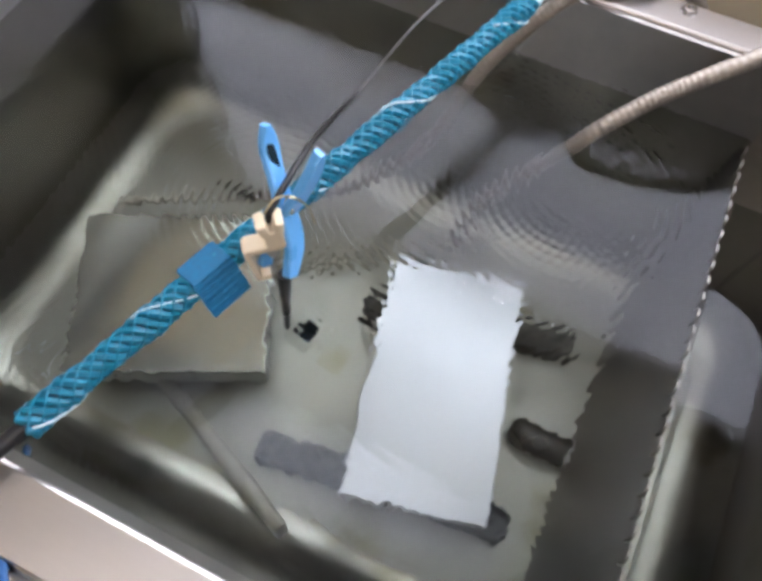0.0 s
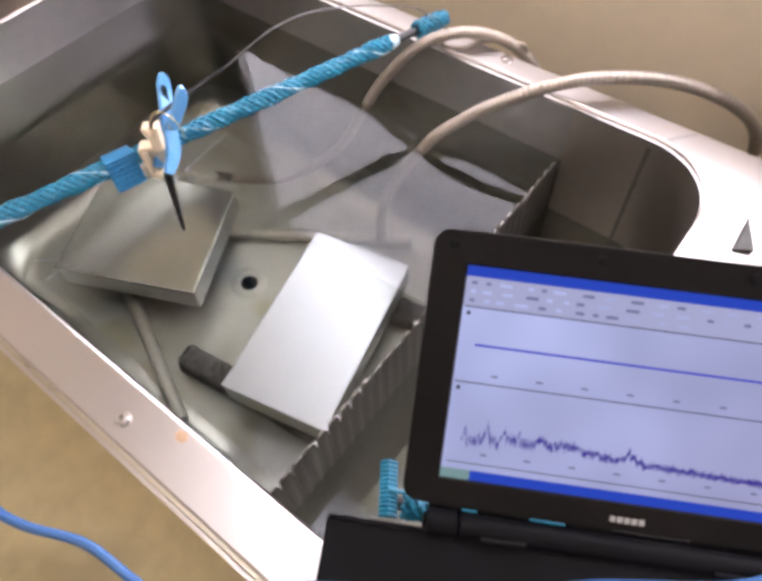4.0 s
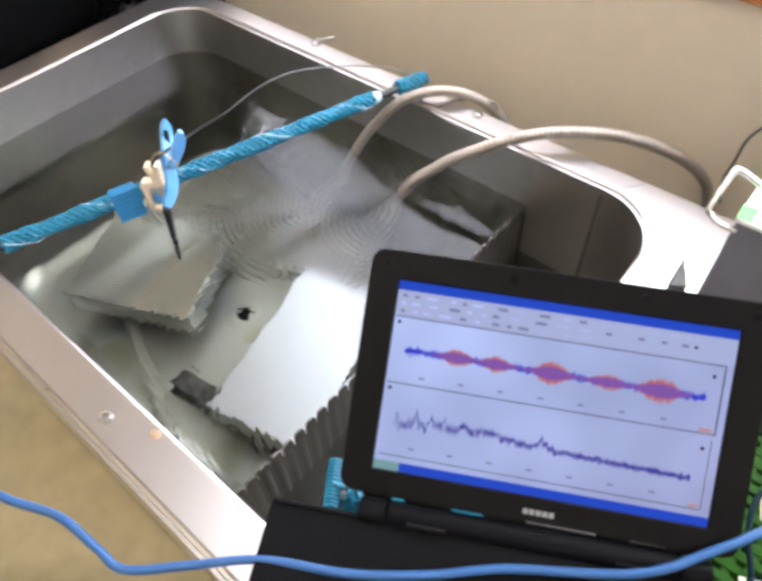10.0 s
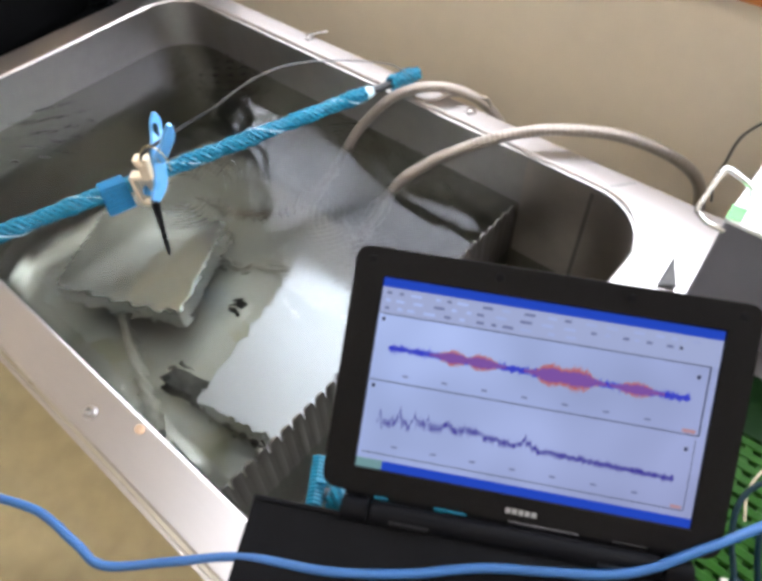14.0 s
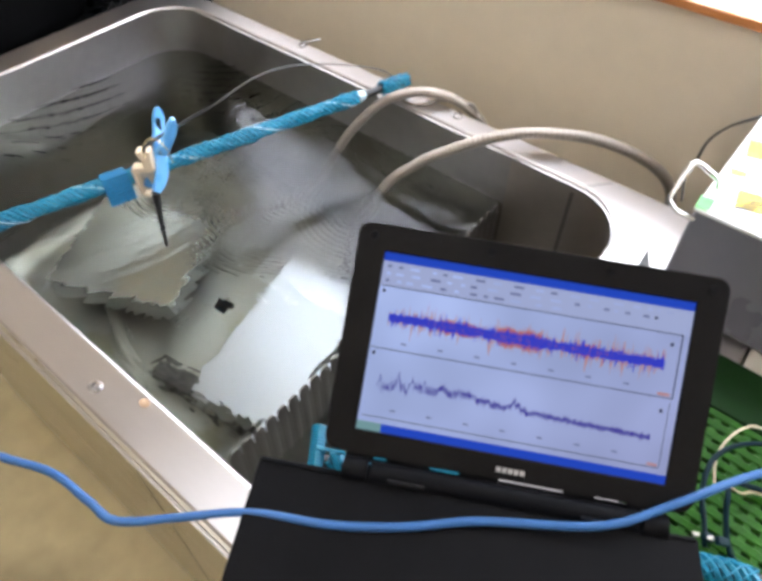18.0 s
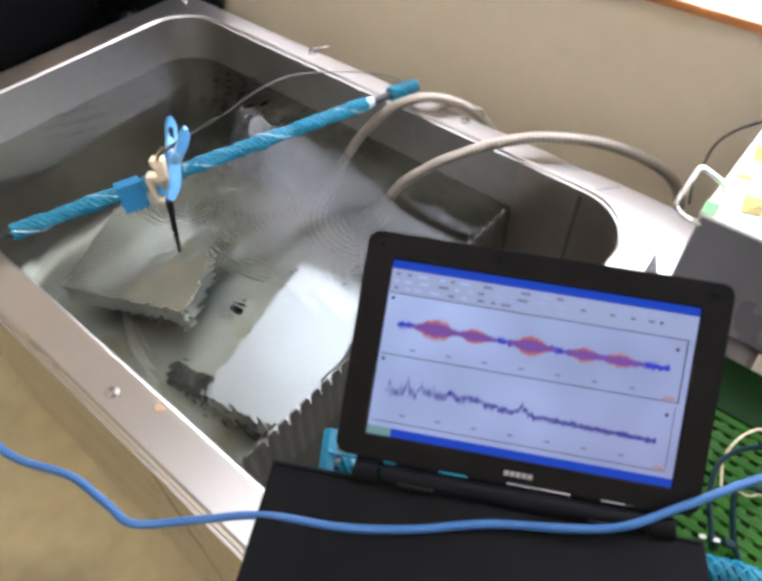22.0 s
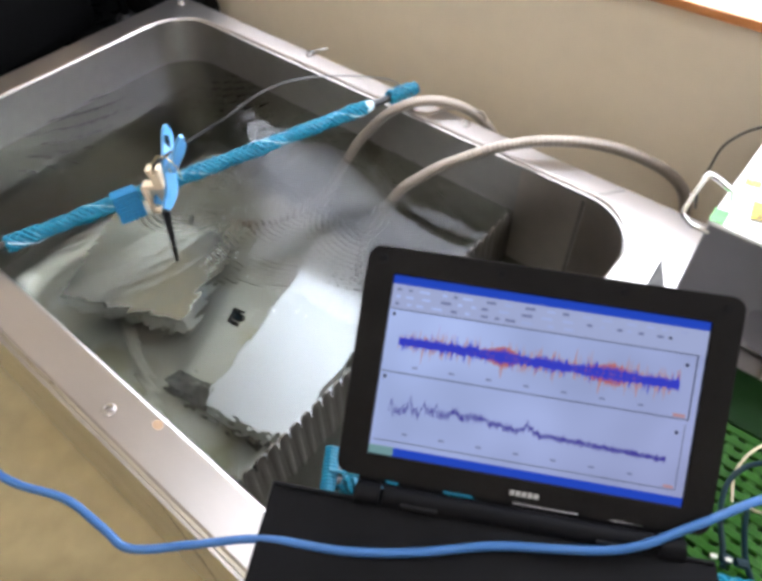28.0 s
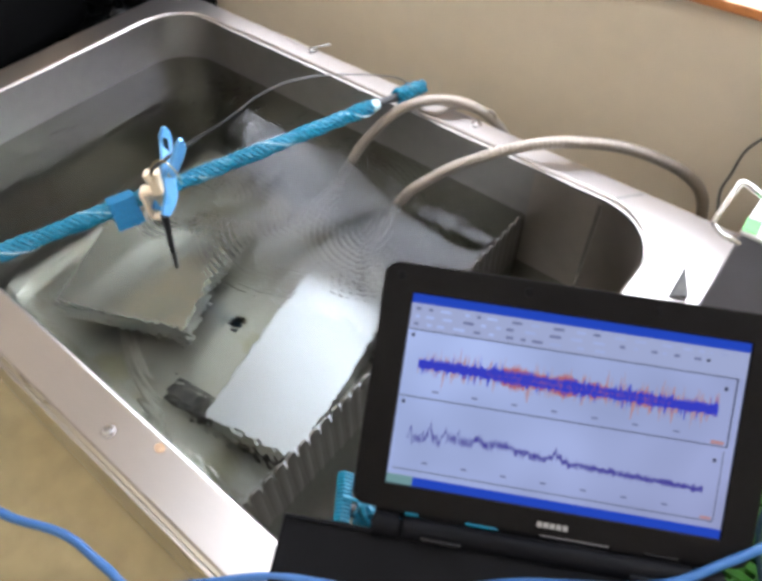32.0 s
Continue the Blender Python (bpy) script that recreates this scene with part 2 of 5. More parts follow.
def fill_glow_material(name, color, strength):
    """Glow of the added fill panel, fading outwards so the water mirrors no hard edge."""
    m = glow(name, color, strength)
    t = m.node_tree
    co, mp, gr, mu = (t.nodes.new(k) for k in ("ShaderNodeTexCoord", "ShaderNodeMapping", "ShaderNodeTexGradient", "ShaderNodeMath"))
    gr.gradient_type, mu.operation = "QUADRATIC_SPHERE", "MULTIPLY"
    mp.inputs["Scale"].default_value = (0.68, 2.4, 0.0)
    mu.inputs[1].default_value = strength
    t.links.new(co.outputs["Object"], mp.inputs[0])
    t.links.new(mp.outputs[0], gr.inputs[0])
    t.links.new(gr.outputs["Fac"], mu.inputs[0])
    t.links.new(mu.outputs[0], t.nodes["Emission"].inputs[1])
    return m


M_FILL = fill_glow_material("fill_panel_glow", (0.90, 0.95, 1.0), FILL_GLOW)


def water_material(name, ior, color, gloss):
    """Clear water: refraction, and mirror gloss by the Fresnel law where it meets the air."""
    m = bpy.data.materials.new(name)
    m.use_nodes = True
    t = m.node_tree
    t.nodes.remove(t.nodes["Principled BSDF"])
    r = t.nodes.new("ShaderNodeBsdfRefraction")
    r.inputs["IOR"].default_value, r.inputs["Roughness"].default_value = ior, 0.0
    r.inputs["Color"].default_value = (*color, 1)
    out = r.outputs[0]
    if gloss:
        fr, gl, mx = (t.nodes.new(k) for k in ("ShaderNodeFresnel", "ShaderNodeBsdfGlossy", "ShaderNodeMixShader"))
        fr.inputs["IOR"].default_value = 1.333
        gl.inputs["Roughness"].default_value = 0.0
        gl.inputs["Color"].default_value = (0.95, 0.95, 1.0, 1)
        t.links.new(fr.outputs[0], mx.inputs[0])
        t.links.new(out, mx.inputs[1])
        t.links.new(gl.outputs[0], mx.inputs[2])
        out = mx.outputs[0]
    t.links.new(out, t.nodes["Material Output"].inputs[0])
    return m


M_WATER = water_material("tank_water", 1.333, (0.78, 0.80, 0.765), True)
M_LENS = water_material("ripple_lens", 1.12, (1, 1, 1), False)
M_LENS_UNDER = water_material("ripple_lens_underside", 1 / 1.12, (1, 1, 1), False)

# ---- helpers ----
PLACE = {}


def thing(name, at=(0, 0, 0), label="", category="", group="", kind="", turn=None):
    ob = new(name)
    m = turn if turn is not None else Matrix.Translation(at)
    ob.matrix_basis = m
    ob.empty_display_size = 0.02
    PLACE[ob] = m.copy()
    return tagged(ob, label, category, group, kind)


def smooth(me, angle=40):
    bm = bmesh.new()
    bm.from_mesh(me)
    for f in bm.faces:
        f.smooth = True
    lim = radians(angle)
    for e in bm.edges:
        if len(e.link_faces) == 2:
            a, b = sorted(f.calc_area() for f in e.link_faces)
            if e.calc_face_angle(0) > lim or (e.calc_face_angle(0) > 0.05 and b > 6 * a):
                e.smooth = False
    bm.to_mesh(me)
    bm.free()


def part(name, bm, material, parent=None, label="", local=None, kind=""):
    """One mesh object under parent. The bmesh is in world metres, or, with local, in the part's own space at that pose in the parent's."""
    me = bpy.data.meshes.new(name)
    if local is None and parent is not None:
        bmesh.ops.transform(bm, matrix=PLACE[parent].inverted(), verts=bm.verts)
    bm.to_mesh(me)
    bm.free()
    smooth(me)
    me.materials.append(material)
    ob = new(name, me)
    base = PLACE[parent] if parent is not None else Matrix()
    if parent is not None:
        ob.parent = parent
    if local is not None:
        ob.matrix_basis = local
        PLACE[ob] = base @ local
    else:
        PLACE[ob] = base.copy()
    return tagged(ob, label, kind=kind)


def solo(name, bm, material, label="", category="", group="", kind=""):
    """A thing of one mesh, with its origin at its base."""
    lo = [min(v.co[i] for v in bm.verts) for i in range(3)]
    hi = [max(v.co[i] for v in bm.verts) for i in range(3)]
    at = Vector(((lo[0] + hi[0]) / 2, (lo[1] + hi[1]) / 2, lo[2]))
    bmesh.ops.translate(bm, vec=-at, verts=bm.verts)
    ob = part(name, bm, material)
    ob.location = at
    PLACE[ob] = Matrix.Translation(at)
    return tagged(ob, label, category, group, kind)


def add_box(bm, size, m=None, bevel=0.0, segs=2):
    """A bevelled box of the given size centred on the pose m."""
    got = bmesh.ops.create_cube(bm, size=1.0)["verts"]
    bmesh.ops.scale(bm, vec=size, verts=got)
    if bevel:
        edges = list({e for v in got for e in v.link_edges})
        got = list({v for f in bmesh.ops.bevel(bm, geom=edges, offset=bevel, segments=segs, affect="EDGES", profile=0.6)["faces"] for v in f.verts} | {v for v in got if v.is_valid})
    if m is not None:
        bmesh.ops.transform(bm, matrix=m, verts=[v for v in got if v.is_valid])
    return bm


def box(size, m=None, bevel=0.0, segs=2):
    return add_box(bmesh.new(), size, m, bevel, segs)


def span(x0, x1, y0, y1, z0, z1, bevel=0.0):
    return box((x1 - x0, y1 - y0, z1 - z0), Matrix.Translation(((x0 + x1) / 2, (y0 + y1) / 2, (z0 + z1) / 2)), bevel)


def spline(points, n):
    """A smooth run of n points through the given ones."""
    p = np.array(points, float)
    p = np.vstack([2 * p[0] - p[1], p, 2 * p[-1] - p[-2]])
    out = []
    k = len(p) - 3
    for i in range(n):
        u = i / (n - 1) * k
        j = min(int(u), k - 1)
        s = u - j
        a, b, c, d = p[j:j + 4]
        out.append(0.5 * (2 * b + (c - a) * s + (2 * a - 5 * b + 4 * c - d) * s * s + (3 * b - a - 3 * c + d) * s ** 3))
    return [Vector(v) for v in out]


def add_tube(bm, pts, radius, sides=10, caps=True):
    """A tube along pts; radius is a number or one for each point."""
    pts = [Vector(p) for p in pts]
    rad = radius if hasattr(radius, "__len__") else [radius] * len(pts)
    up, rings = None, []
    for i, p in enumerate(pts):
        d = (pts[min(i + 1, len(pts) - 1)] - pts[max(i - 1, 0)]).normalized()
        if up is None:
            up = d.orthogonal().normalized()
        up = (up - d * up.dot(d)).normalized()
        side = d.cross(up)
        rings.append([bm.verts.new(p + rad[i] * (math.cos(a) * up + math.sin(a) * side)) for a in (2 * math.pi * k / sides for k in range(sides))])
    for a, b in zip(rings, rings[1:]):
        for k in range(sides):
            bm.faces.new((a[k], a[(k + 1) % sides], b[(k + 1) % sides], b[k]))
    if caps:
        bm.faces.new(rings[0][::-1])
        bm.faces.new(rings[-1])
    return bm


def tube(pts, radius, sides=10):
    return add_tube(bmesh.new(), pts, radius, sides)


def rounded(x0, x1, y0, y1, r, n=8):
    """Corners of a rounded rectangle, counter-clockwise."""
    out = []
    for cx, cy, a0 in ((x1 - r, y1 - r, 0), (x0 + r, y1 - r, 90), (x0 + r, y0 + r, 180), (x1 - r, y0 + r, 270)):
        out += [(cx + r * math.cos(radians(a0 + 90 * k / n)), cy + r * math.sin(radians(a0 + 90 * k / n))) for k in range(n + 1)]
    return out


def add_loft(bm, loops, close=True):
    rings = [[bm.verts.new(p) for p in loop] for loop in loops]
    n = len(rings[0])
    for a, b in zip(rings, rings[1:]):
        for k in range(n if close else n - 1):
            bm.faces.new((a[k], a[(k + 1) % n], b[(k + 1) % n], b[k]))
    return rings


def sheet_with_holes(outer, holes, z):
    """A flat sheet at z with an outline and holes through it."""
    bm = bmesh.new()
    edges = []
    for loop in (outer, *holes):
        vs = [bm.verts.new((x, y, z)) for x, y in loop]
        edges += [bm.edges.new((vs[i], vs[(i + 1) % len(vs)])) for i in range(len(vs))]
    bmesh.ops.triangle_fill(bm, use_beauty=True, use_dissolve=False, edges=edges, normal=(0, 0, 1))
    return bm


def ring(cx, cy, r, n=20):
    return [(cx + r * math.cos(2 * math.pi * k / n), cy + r * math.sin(2 * math.pi * k / n)) for k in range(n)]


# ---- the room ----
FLOOR_Z, CEIL_Z = -0.625, 2.95
WALL_Y = 0.69
solo("floor", span(-2.3, 2.3, -2.6, WALL_Y + 0.15, FLOOR_Z - 0.1, FLOOR_Z), M_GROUND, "worn ochre vinyl floor of the workshop", "floor", kind="structure")
solo("ceiling", span(-2.3, 2.3, -2.6, WALL_Y + 0.15, CEIL_Z, CEIL_Z + 0.1), M_CEIL, "pale board ceiling", "ceiling", kind="structure")
solo("wall_south", span(-2.3, 2.3, -2.7, -2.6, FLOOR_Z, CEIL_Z), M_ROOM, "pale painted wall", "wall", kind="structure")
solo("wall_west", span(-2.4, -2.3, -2.7, WALL_Y + 0.15, FLOOR_Z, CEIL_Z), M_ROOM, "pale painted wall", "wall", kind="structure")
solo("wall_east", span(2.3, 2.4, -2.7, WALL_Y + 0.15, FLOOR_Z, CEIL_Z), M_ROOM, "pale painted wall", "wall", kind="structure")
SILL_Z, WIN_X0, WIN_X1, WIN_Z1 = 0.168, -0.72, 1.5, 0.78
wall_n = thing("wall_north", (0, WALL_Y, FLOOR_Z), "beige painted wall behind the tank with a window", "wall", kind="structure")
part("lower_wall", span(-2.3, 2.3, WALL_Y, WALL_Y + 0.034, FLOOR_Z, SILL_Z - 0.011), M_WALL, wall_n)
part("upper_wall", span(-2.3, 2.3, WALL_Y, WALL_Y + 0.034, WIN_Z1, CEIL_Z), M_WALL, wall_n)
part("side_wall", span(-2.3, WIN_X0, WALL_Y, WALL_Y + 0.034, SILL_Z - 0.011, WIN_Z1), M_WALL, wall_n)
part("side_wall", span(WIN_X1, 2.3, WALL_Y, WALL_Y + 0.034, SILL_Z - 0.011, WIN_Z1), M_WALL, wall_n)
win = thing("window_1", (0.2, WALL_Y + 0.06, SILL_Z), "wide bright window above the beige wall with an orange wooden sill", "window", kind="structure")
part("window_sill", span(WIN_X0 - 0.03, WIN_X1 + 0.03, WALL_Y - 0.015, WALL_Y + 0.012, SILL_Z - 0.0108, SILL_Z, 0.002), M_WOOD, win, "orange varnished wooden sill nosing")
part("inner_sill", span(WIN_X0, WIN_X1, WALL_Y + 0.0125, WALL_Y + 0.030, SILL_Z - 0.0108, SILL_Z - 0.002), M_FRAME, win, "white painted inner sill")
for x0, x1, z0, z1 in ((WIN_X0, WIN_X0 + 0.03, SILL_Z, WIN_Z1), (WIN_X1 - 0.03, WIN_X1, SILL_Z, WIN_Z1), (WIN_X0 + 0.03, WIN_X1 - 0.03, WIN_Z1 - 0.03, WIN_Z1)):
    part("window_frame", span(x0, x1, WALL_Y + 0.004, WALL_Y + 0.024, z0, z1), M_FRAME, win)
solo("backdrop", span(WIN_X0 - 0.3, WIN_X1 + 0.3, WALL_Y + 0.036, WALL_Y + 0.042, SILL_Z - 0.2, WIN_Z1 + 0.6), M_SKY, "bright overcast daylight outside the window", "sky", kind="structure")

# unseen panel, added overhead to brighten the tank and the sunk boxes
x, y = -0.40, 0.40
panel = thing("added_fill_panel", (x, y, CEIL_Z - 0.035), "long flat unseen ceiling panel added to brighten the tank from above", "lamp")
part("diffuser", span(x - 1.45, x + 1.45, y - 0.24, y + 0.24, CEIL_Z - 0.028, CEIL_Z - 0.02), M_FILL, panel, "glowing white sheet of the added panel")
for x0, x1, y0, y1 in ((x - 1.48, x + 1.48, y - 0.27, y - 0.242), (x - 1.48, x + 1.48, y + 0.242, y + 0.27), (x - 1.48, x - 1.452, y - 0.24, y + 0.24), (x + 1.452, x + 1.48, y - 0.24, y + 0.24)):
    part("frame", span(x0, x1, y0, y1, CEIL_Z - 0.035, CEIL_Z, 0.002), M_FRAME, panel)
# unseen hanging lamps, added to light the wall from the room side
for x, y in ((-0.75, -0.95), (0.75, -0.95), (-0.75, -1.9), (0.75, -1.9)):
    lamp = thing("ceiling_lamp", (x, y, CEIL_Z - 0.17), "unseen hanging lamp with two lit tubes, added as room light", "lamp", "ceiling lamps")
    part("housing", span(x - 0.62, x + 0.62, y - 0.06, y + 0.06, CEIL_Z - 0.115, CEIL_Z - 0.07, 0.01), M_FRAME, lamp)
    for k in (-0.05, 0.05):
        part("tube", tube([(x - 0.6, y + k, CEIL_Z - 0.15), (x + 0.6, y + k, CEIL_Z - 0.15)], 0.016, 12), M_TUBE, lamp, "lit white tube")
    for k in (-0.4, 0.4):
        part("hanger", tube([(x + k, y, CEIL_Z - 0.08), (x + k, y, CEIL_Z)], 0.006, 8), M_FRAME, lamp)

# ---- the tank ----
X0, X1, Y0, Y1, BOTTOM, WATER = -0.555, 0.267, 0.027, 0.527, -0.445, -0.077
XW, YW = -0.567, 0.523
OX0, OX1, OY0, OY1 = -0.606, 0.43, -0.016, 0.560
tank = thing("rinsing_tank", (-0.1, 0.28, FLOOR_Z), "deep stainless steel tank full of water with a flat bolted rim", "tank")


def level(x0, x1, y0, y1, r, z):
    return [(x, y, z) for x, y in rounded(x0, x1, y0, y1, r, 10)]


bm = bmesh.new()
add_loft(bm, [level(X0, X1, Y0, Y1, 0.075, -0.0035), level(X0, X1, Y0, Y1, 0.075, -0.002), level(X0 - 0.001, X1 + 0.001, Y0 - 0.001, Y1 + 0.001, 0.076, -0.0008),
              level(X0 - 0.003, X1 + 0.003, Y0 - 0.003, Y1 + 0.003, 0.078, 0), level(OX0 + 0.002, OX1 - 0.002, OY0 + 0.002, OY1 - 0.002, 0.006, 0),
              level(OX0, OX1, OY0, OY1, 0.008, -0.002), level(OX0, OX1, OY0, OY1, 0.008, -0.007), level(OX0 + 0.004, OX1 - 0.004, OY0 + 0.004, OY1 - 0.004, 0.006, -0.008)])
part("rim", bm, M_RIM, tank, "flat brushed steel rim with a rounded opening")
bm = bmesh.new()
add_loft(bm, [level(X0, X1, Y0, Y1, 0.075, -0.0034)] + [level(XW, X1, Y0, YW, 0.075, z) for z in (-0.0036, -0.04, WATER - 0.001)])
for f in bm.faces:
    f.normal_flip()
part("upper_wall", bm, M_INNER, tank, "grey stainless inner wall above the water")
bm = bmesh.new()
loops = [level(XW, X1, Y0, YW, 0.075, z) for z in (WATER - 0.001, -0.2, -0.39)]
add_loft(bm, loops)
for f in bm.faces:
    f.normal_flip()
part("basin_wall", bm, M_WALL_SHADE, tank, "stainless inner walls, shaded darker in their colour below the waterline")
bm = bmesh.new()
loops = loops[-1:]
for k in range(1, 8):
    a = radians(90 * k / 7)
    i = 0.055 * (1 - math.cos(a))
    loops.append(level(XW + i, X1 - i, Y0 + i, YW - i, 0.075 - i * 0.4, -0.39 - 0.055 * math.sin(a)))
add_loft(bm, loops)
for f in bm.faces:
    f.normal_flip()
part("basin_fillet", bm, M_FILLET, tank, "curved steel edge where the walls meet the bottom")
i = 0.055
DRAINS = ((-0.228, 0.272), (0.179, 0.265))
part("basin_bottom", sheet_with_holes(rounded(XW + i, X1 - i, Y0 + i, YW - i, 0.075 - i * 0.4, 10), [ring(x, y, 0.0125) for x, y in DRAINS], BOTTOM), M_FLOORSTEEL, tank, "stained stainless bottom with two drain holes")
for x, y in DRAINS:
    bm = bmesh.new()
    add_loft(bm, [[(a, b, z) for a, b in ring(x, y, 0.0125)] for z in (BOTTOM, BOTTOM - 0.05)])
    bm.faces.new([bm.verts.new((a, b, BOTTOM - 0.05)) for a, b in ring(x, y, 0.0125)])
    part("drain_hole", bm, M_HOLE, tank, "round black drain hole")
    bm = bmesh.new()
    add_loft(bm, [[(a, b, z) for a, b in ring(x, y, r, 28)] for r, z in ((0.0126, BOTTOM + 0.0004), (0.014, BOTTOM + 0.0012), (0.024, BOTTOM + 0.0012), (0.027, BOTTOM + 0.0003))])
    part("drain_flange", bm, M_FLOORSTEEL, tank)
for a, b in (((-0.466, 0.47), (-0.462, 0.335)), ((-0.51, 0.095), (-0.475, 0.128)), ((-0.468, 0.085), (-0.466, 0.125)), ((0.162, 0.343), (0.158, 0.09))):
    part("weld_seam", tube([(*a, BOTTOM + 0.0005), (*b, BOTTOM + 0.0005)], 0.0012, 6), M_BOX, tank)
# casing
CY0 = OY0 - 0.003
part("casing_front", span(OX0 + 0.004, OX1 - 0.004, CY0, CY0 + 0.003, FLOOR_Z + 0.01, -0.0065), M_CASE, tank, "folded steel front panel tinted with the floor's ochre reflection")
part("casing_back", span(OX0 + 0.004, OX1 - 0.004, OY1 - 0.005, OY1 - 0.002, FLOOR_Z + 0.01, -0.009), M_CASE, tank)
part("casing_end", span(OX0 + 0.004, OX0 + 0.007, CY0 + 0.004, OY1 - 0.006, FLOOR_Z + 0.01, -0.009), M_CASE, tank)
part("casing_end", span(OX1 - 0.007, OX1 - 0.004, CY0 + 0.004, OY1 - 0.006, FLOOR_Z + 0.01, -0.009), M_CASE, tank)
part("front_lip", span(OX0, OX1, CY0 - 0.004, CY0 - 0.0005, -0.016, -0.0065, 0.001), M_RIM, tank, "narrow folded lip under the rim")
part("panel_seam", span(0.06, 0.0612, CY0 - 0.0006, CY0 + 0.001, FLOOR_Z + 0.012, -0.018), M_BLACKROD, tank)
for x in (OX0 + 0.05, OX1 - 0.05):
    for y in (0.05, 0.5):
        part("foot", tube([(x, y, FLOOR_Z), (x, y, FLOOR_Z + 0.012)], 0.02, 16), M_LAPDARK, tank)
# dull strip laid on the rim paints the shadow in its slanting seam
part("rim_seam_shadow", box((0.0035, 0.033, 0.0006), pose(0.2137, 0.5421, 0.0003, 0, 0, -38.4)), M_INNER, tank, "dull slanting strip for the rim's seam and the shadow in it")


def screw_mesh():
    bm = bmesh.new()
    prof = ((0.0068, 0.0), (0.0068, 0.0008), (0.0058, 0.0009), (0.0058, 0.003), (0.005, 0.004), (0.0028, 0.0042), (0.0026, 0.0022))
    rings = add_loft(bm, [[(a, b, z) for a, b in ring(0, 0, r, 16)] for r, z in prof])
    bm.faces.new(rings[-1])
    return bm


first = None
for x, y in ((0, 0), (0.004, 0.549), (-0.283, 0.552), (-0.58, 0.17), (-0.578, 0.540), (0.33, 0.545), (0.33, 0.0), (-0.35, 0.0)):
    if first is None:
        first = part("screw", screw_mesh(), M_SCREW, tank, "bright button-head screw", local=Matrix.Translation(Vector((x, y, 0)) - PLACE[tank].translation))
    else:
        ob = new("screw", first.data)
        ob.parent = tank
        ob.location = Vector((x, y, 0)) - PLACE[tank].translation
part("rim_pin", tube([(-0.284, 0.553, 0.0045), (-0.268, 0.575, 0.0055)], 0.0014, 8), M_SCREW, tank, "short bent pin beside a screw")
bm = bmesh.new()
add_loft(bm, [[(0.046 + (a - 0.046) * 1.3, b, z) for a, b in ring(0.046, 0.018, r, 9)] for r, z in ((0.0045, 0.0002), (0.0038, 0.0005), (0.0005, 0.0006))])
part("rust_mark", bm, M_STAIN, tank, "small orange rust mark")

# weir plate with a scalloped top
PX, PTOP, WATER_R = 0.102, -0.092, -0.160
plate = part("weir_plate", span(PX - 0.0008, PX + 0.0008, 0.030, 0.522, BOTTOM + 0.004, PTOP), M_PLATE, tank, "thin steel weir plate with a notched top edge")


def tooth_mesh():
    """A round-topped tooth with a shallow rib down the outlet side, standing for overflowing water."""
    bm = bmesh.new()
    out = [(-0.0068, -0.002), (-0.0066, 0.011), (-0.0054, 0.0150), (-0.0026, 0.0175), (0.0026, 0.0175), (0.0054, 0.0150), (0.0066, 0.011), (0.0068, -0.002)]
    add_loft(bm, [[(x, y, z) for y, z in out] for x in (-0.0010, 0.0010)])
    for x in (-0.0010, 0.0010):
        bm.faces.new([bm.verts.new((x, y, z)) for y, z in out])
    water_rib = [(0.0008, -0.0050), (0.0015, -0.0034), (0.0018, 0.0), (0.0015, 0.0034), (0.0008, 0.0050)]
    add_loft(bm, [[(x * k, y, z) for x, y in water_rib] for k, z in ((0.5, 0.016), (1, 0.010), (1, -0.05), (0.6, -0.075))], close=False)
    bmesh.ops.recalc_face_normals(bm, faces=bm.faces)
    return bm


tooth, y = None, 0.038
while y < 0.518:
    at = Vector((PX, y, PTOP)) - PLACE[tank].translation
    if tooth is None:
        tooth = part("tooth", tooth_mesh(), M_PLATE, plate, local=Matrix.Translation(at))
    else:
        ob = new("tooth", tooth.data)
        ob.parent = plate
        ob.location = at
    y += 0.0157
# liner added beyond the weir plate; its lighter brown paints the outlet chamber brighter
mid = (Y0 + YW) / 2
liner = [(PX + 0.004, Y0 + 0.0015), (PX + 0.004, YW - 0.0015)] + [p for p in rounded(XW, X1 - 0.0015, Y0 + 0.0015, YW - 0.0015, 0.074, 10) if p[0] > PX + 0.01]
liner.sort(key=lambda p: math.atan2(p[1] - mid, p[0] - PX))
bm = bmesh.new()
add_loft(bm, [[(x, y, z) for x, y in liner] for z in (-0.158, -0.08, -0.006)], close=False)
part("outlet_liner", bm, M_LINER, tank, "brownish steel liner added over the outlet chamber wall to lighten it")
part("corner_seam", box((0.005, 0.0010, 0.36), pose(0.192, YW - 0.0022, -0.19), 0.0003), M_PLATE, tank, "dull vertical seam")


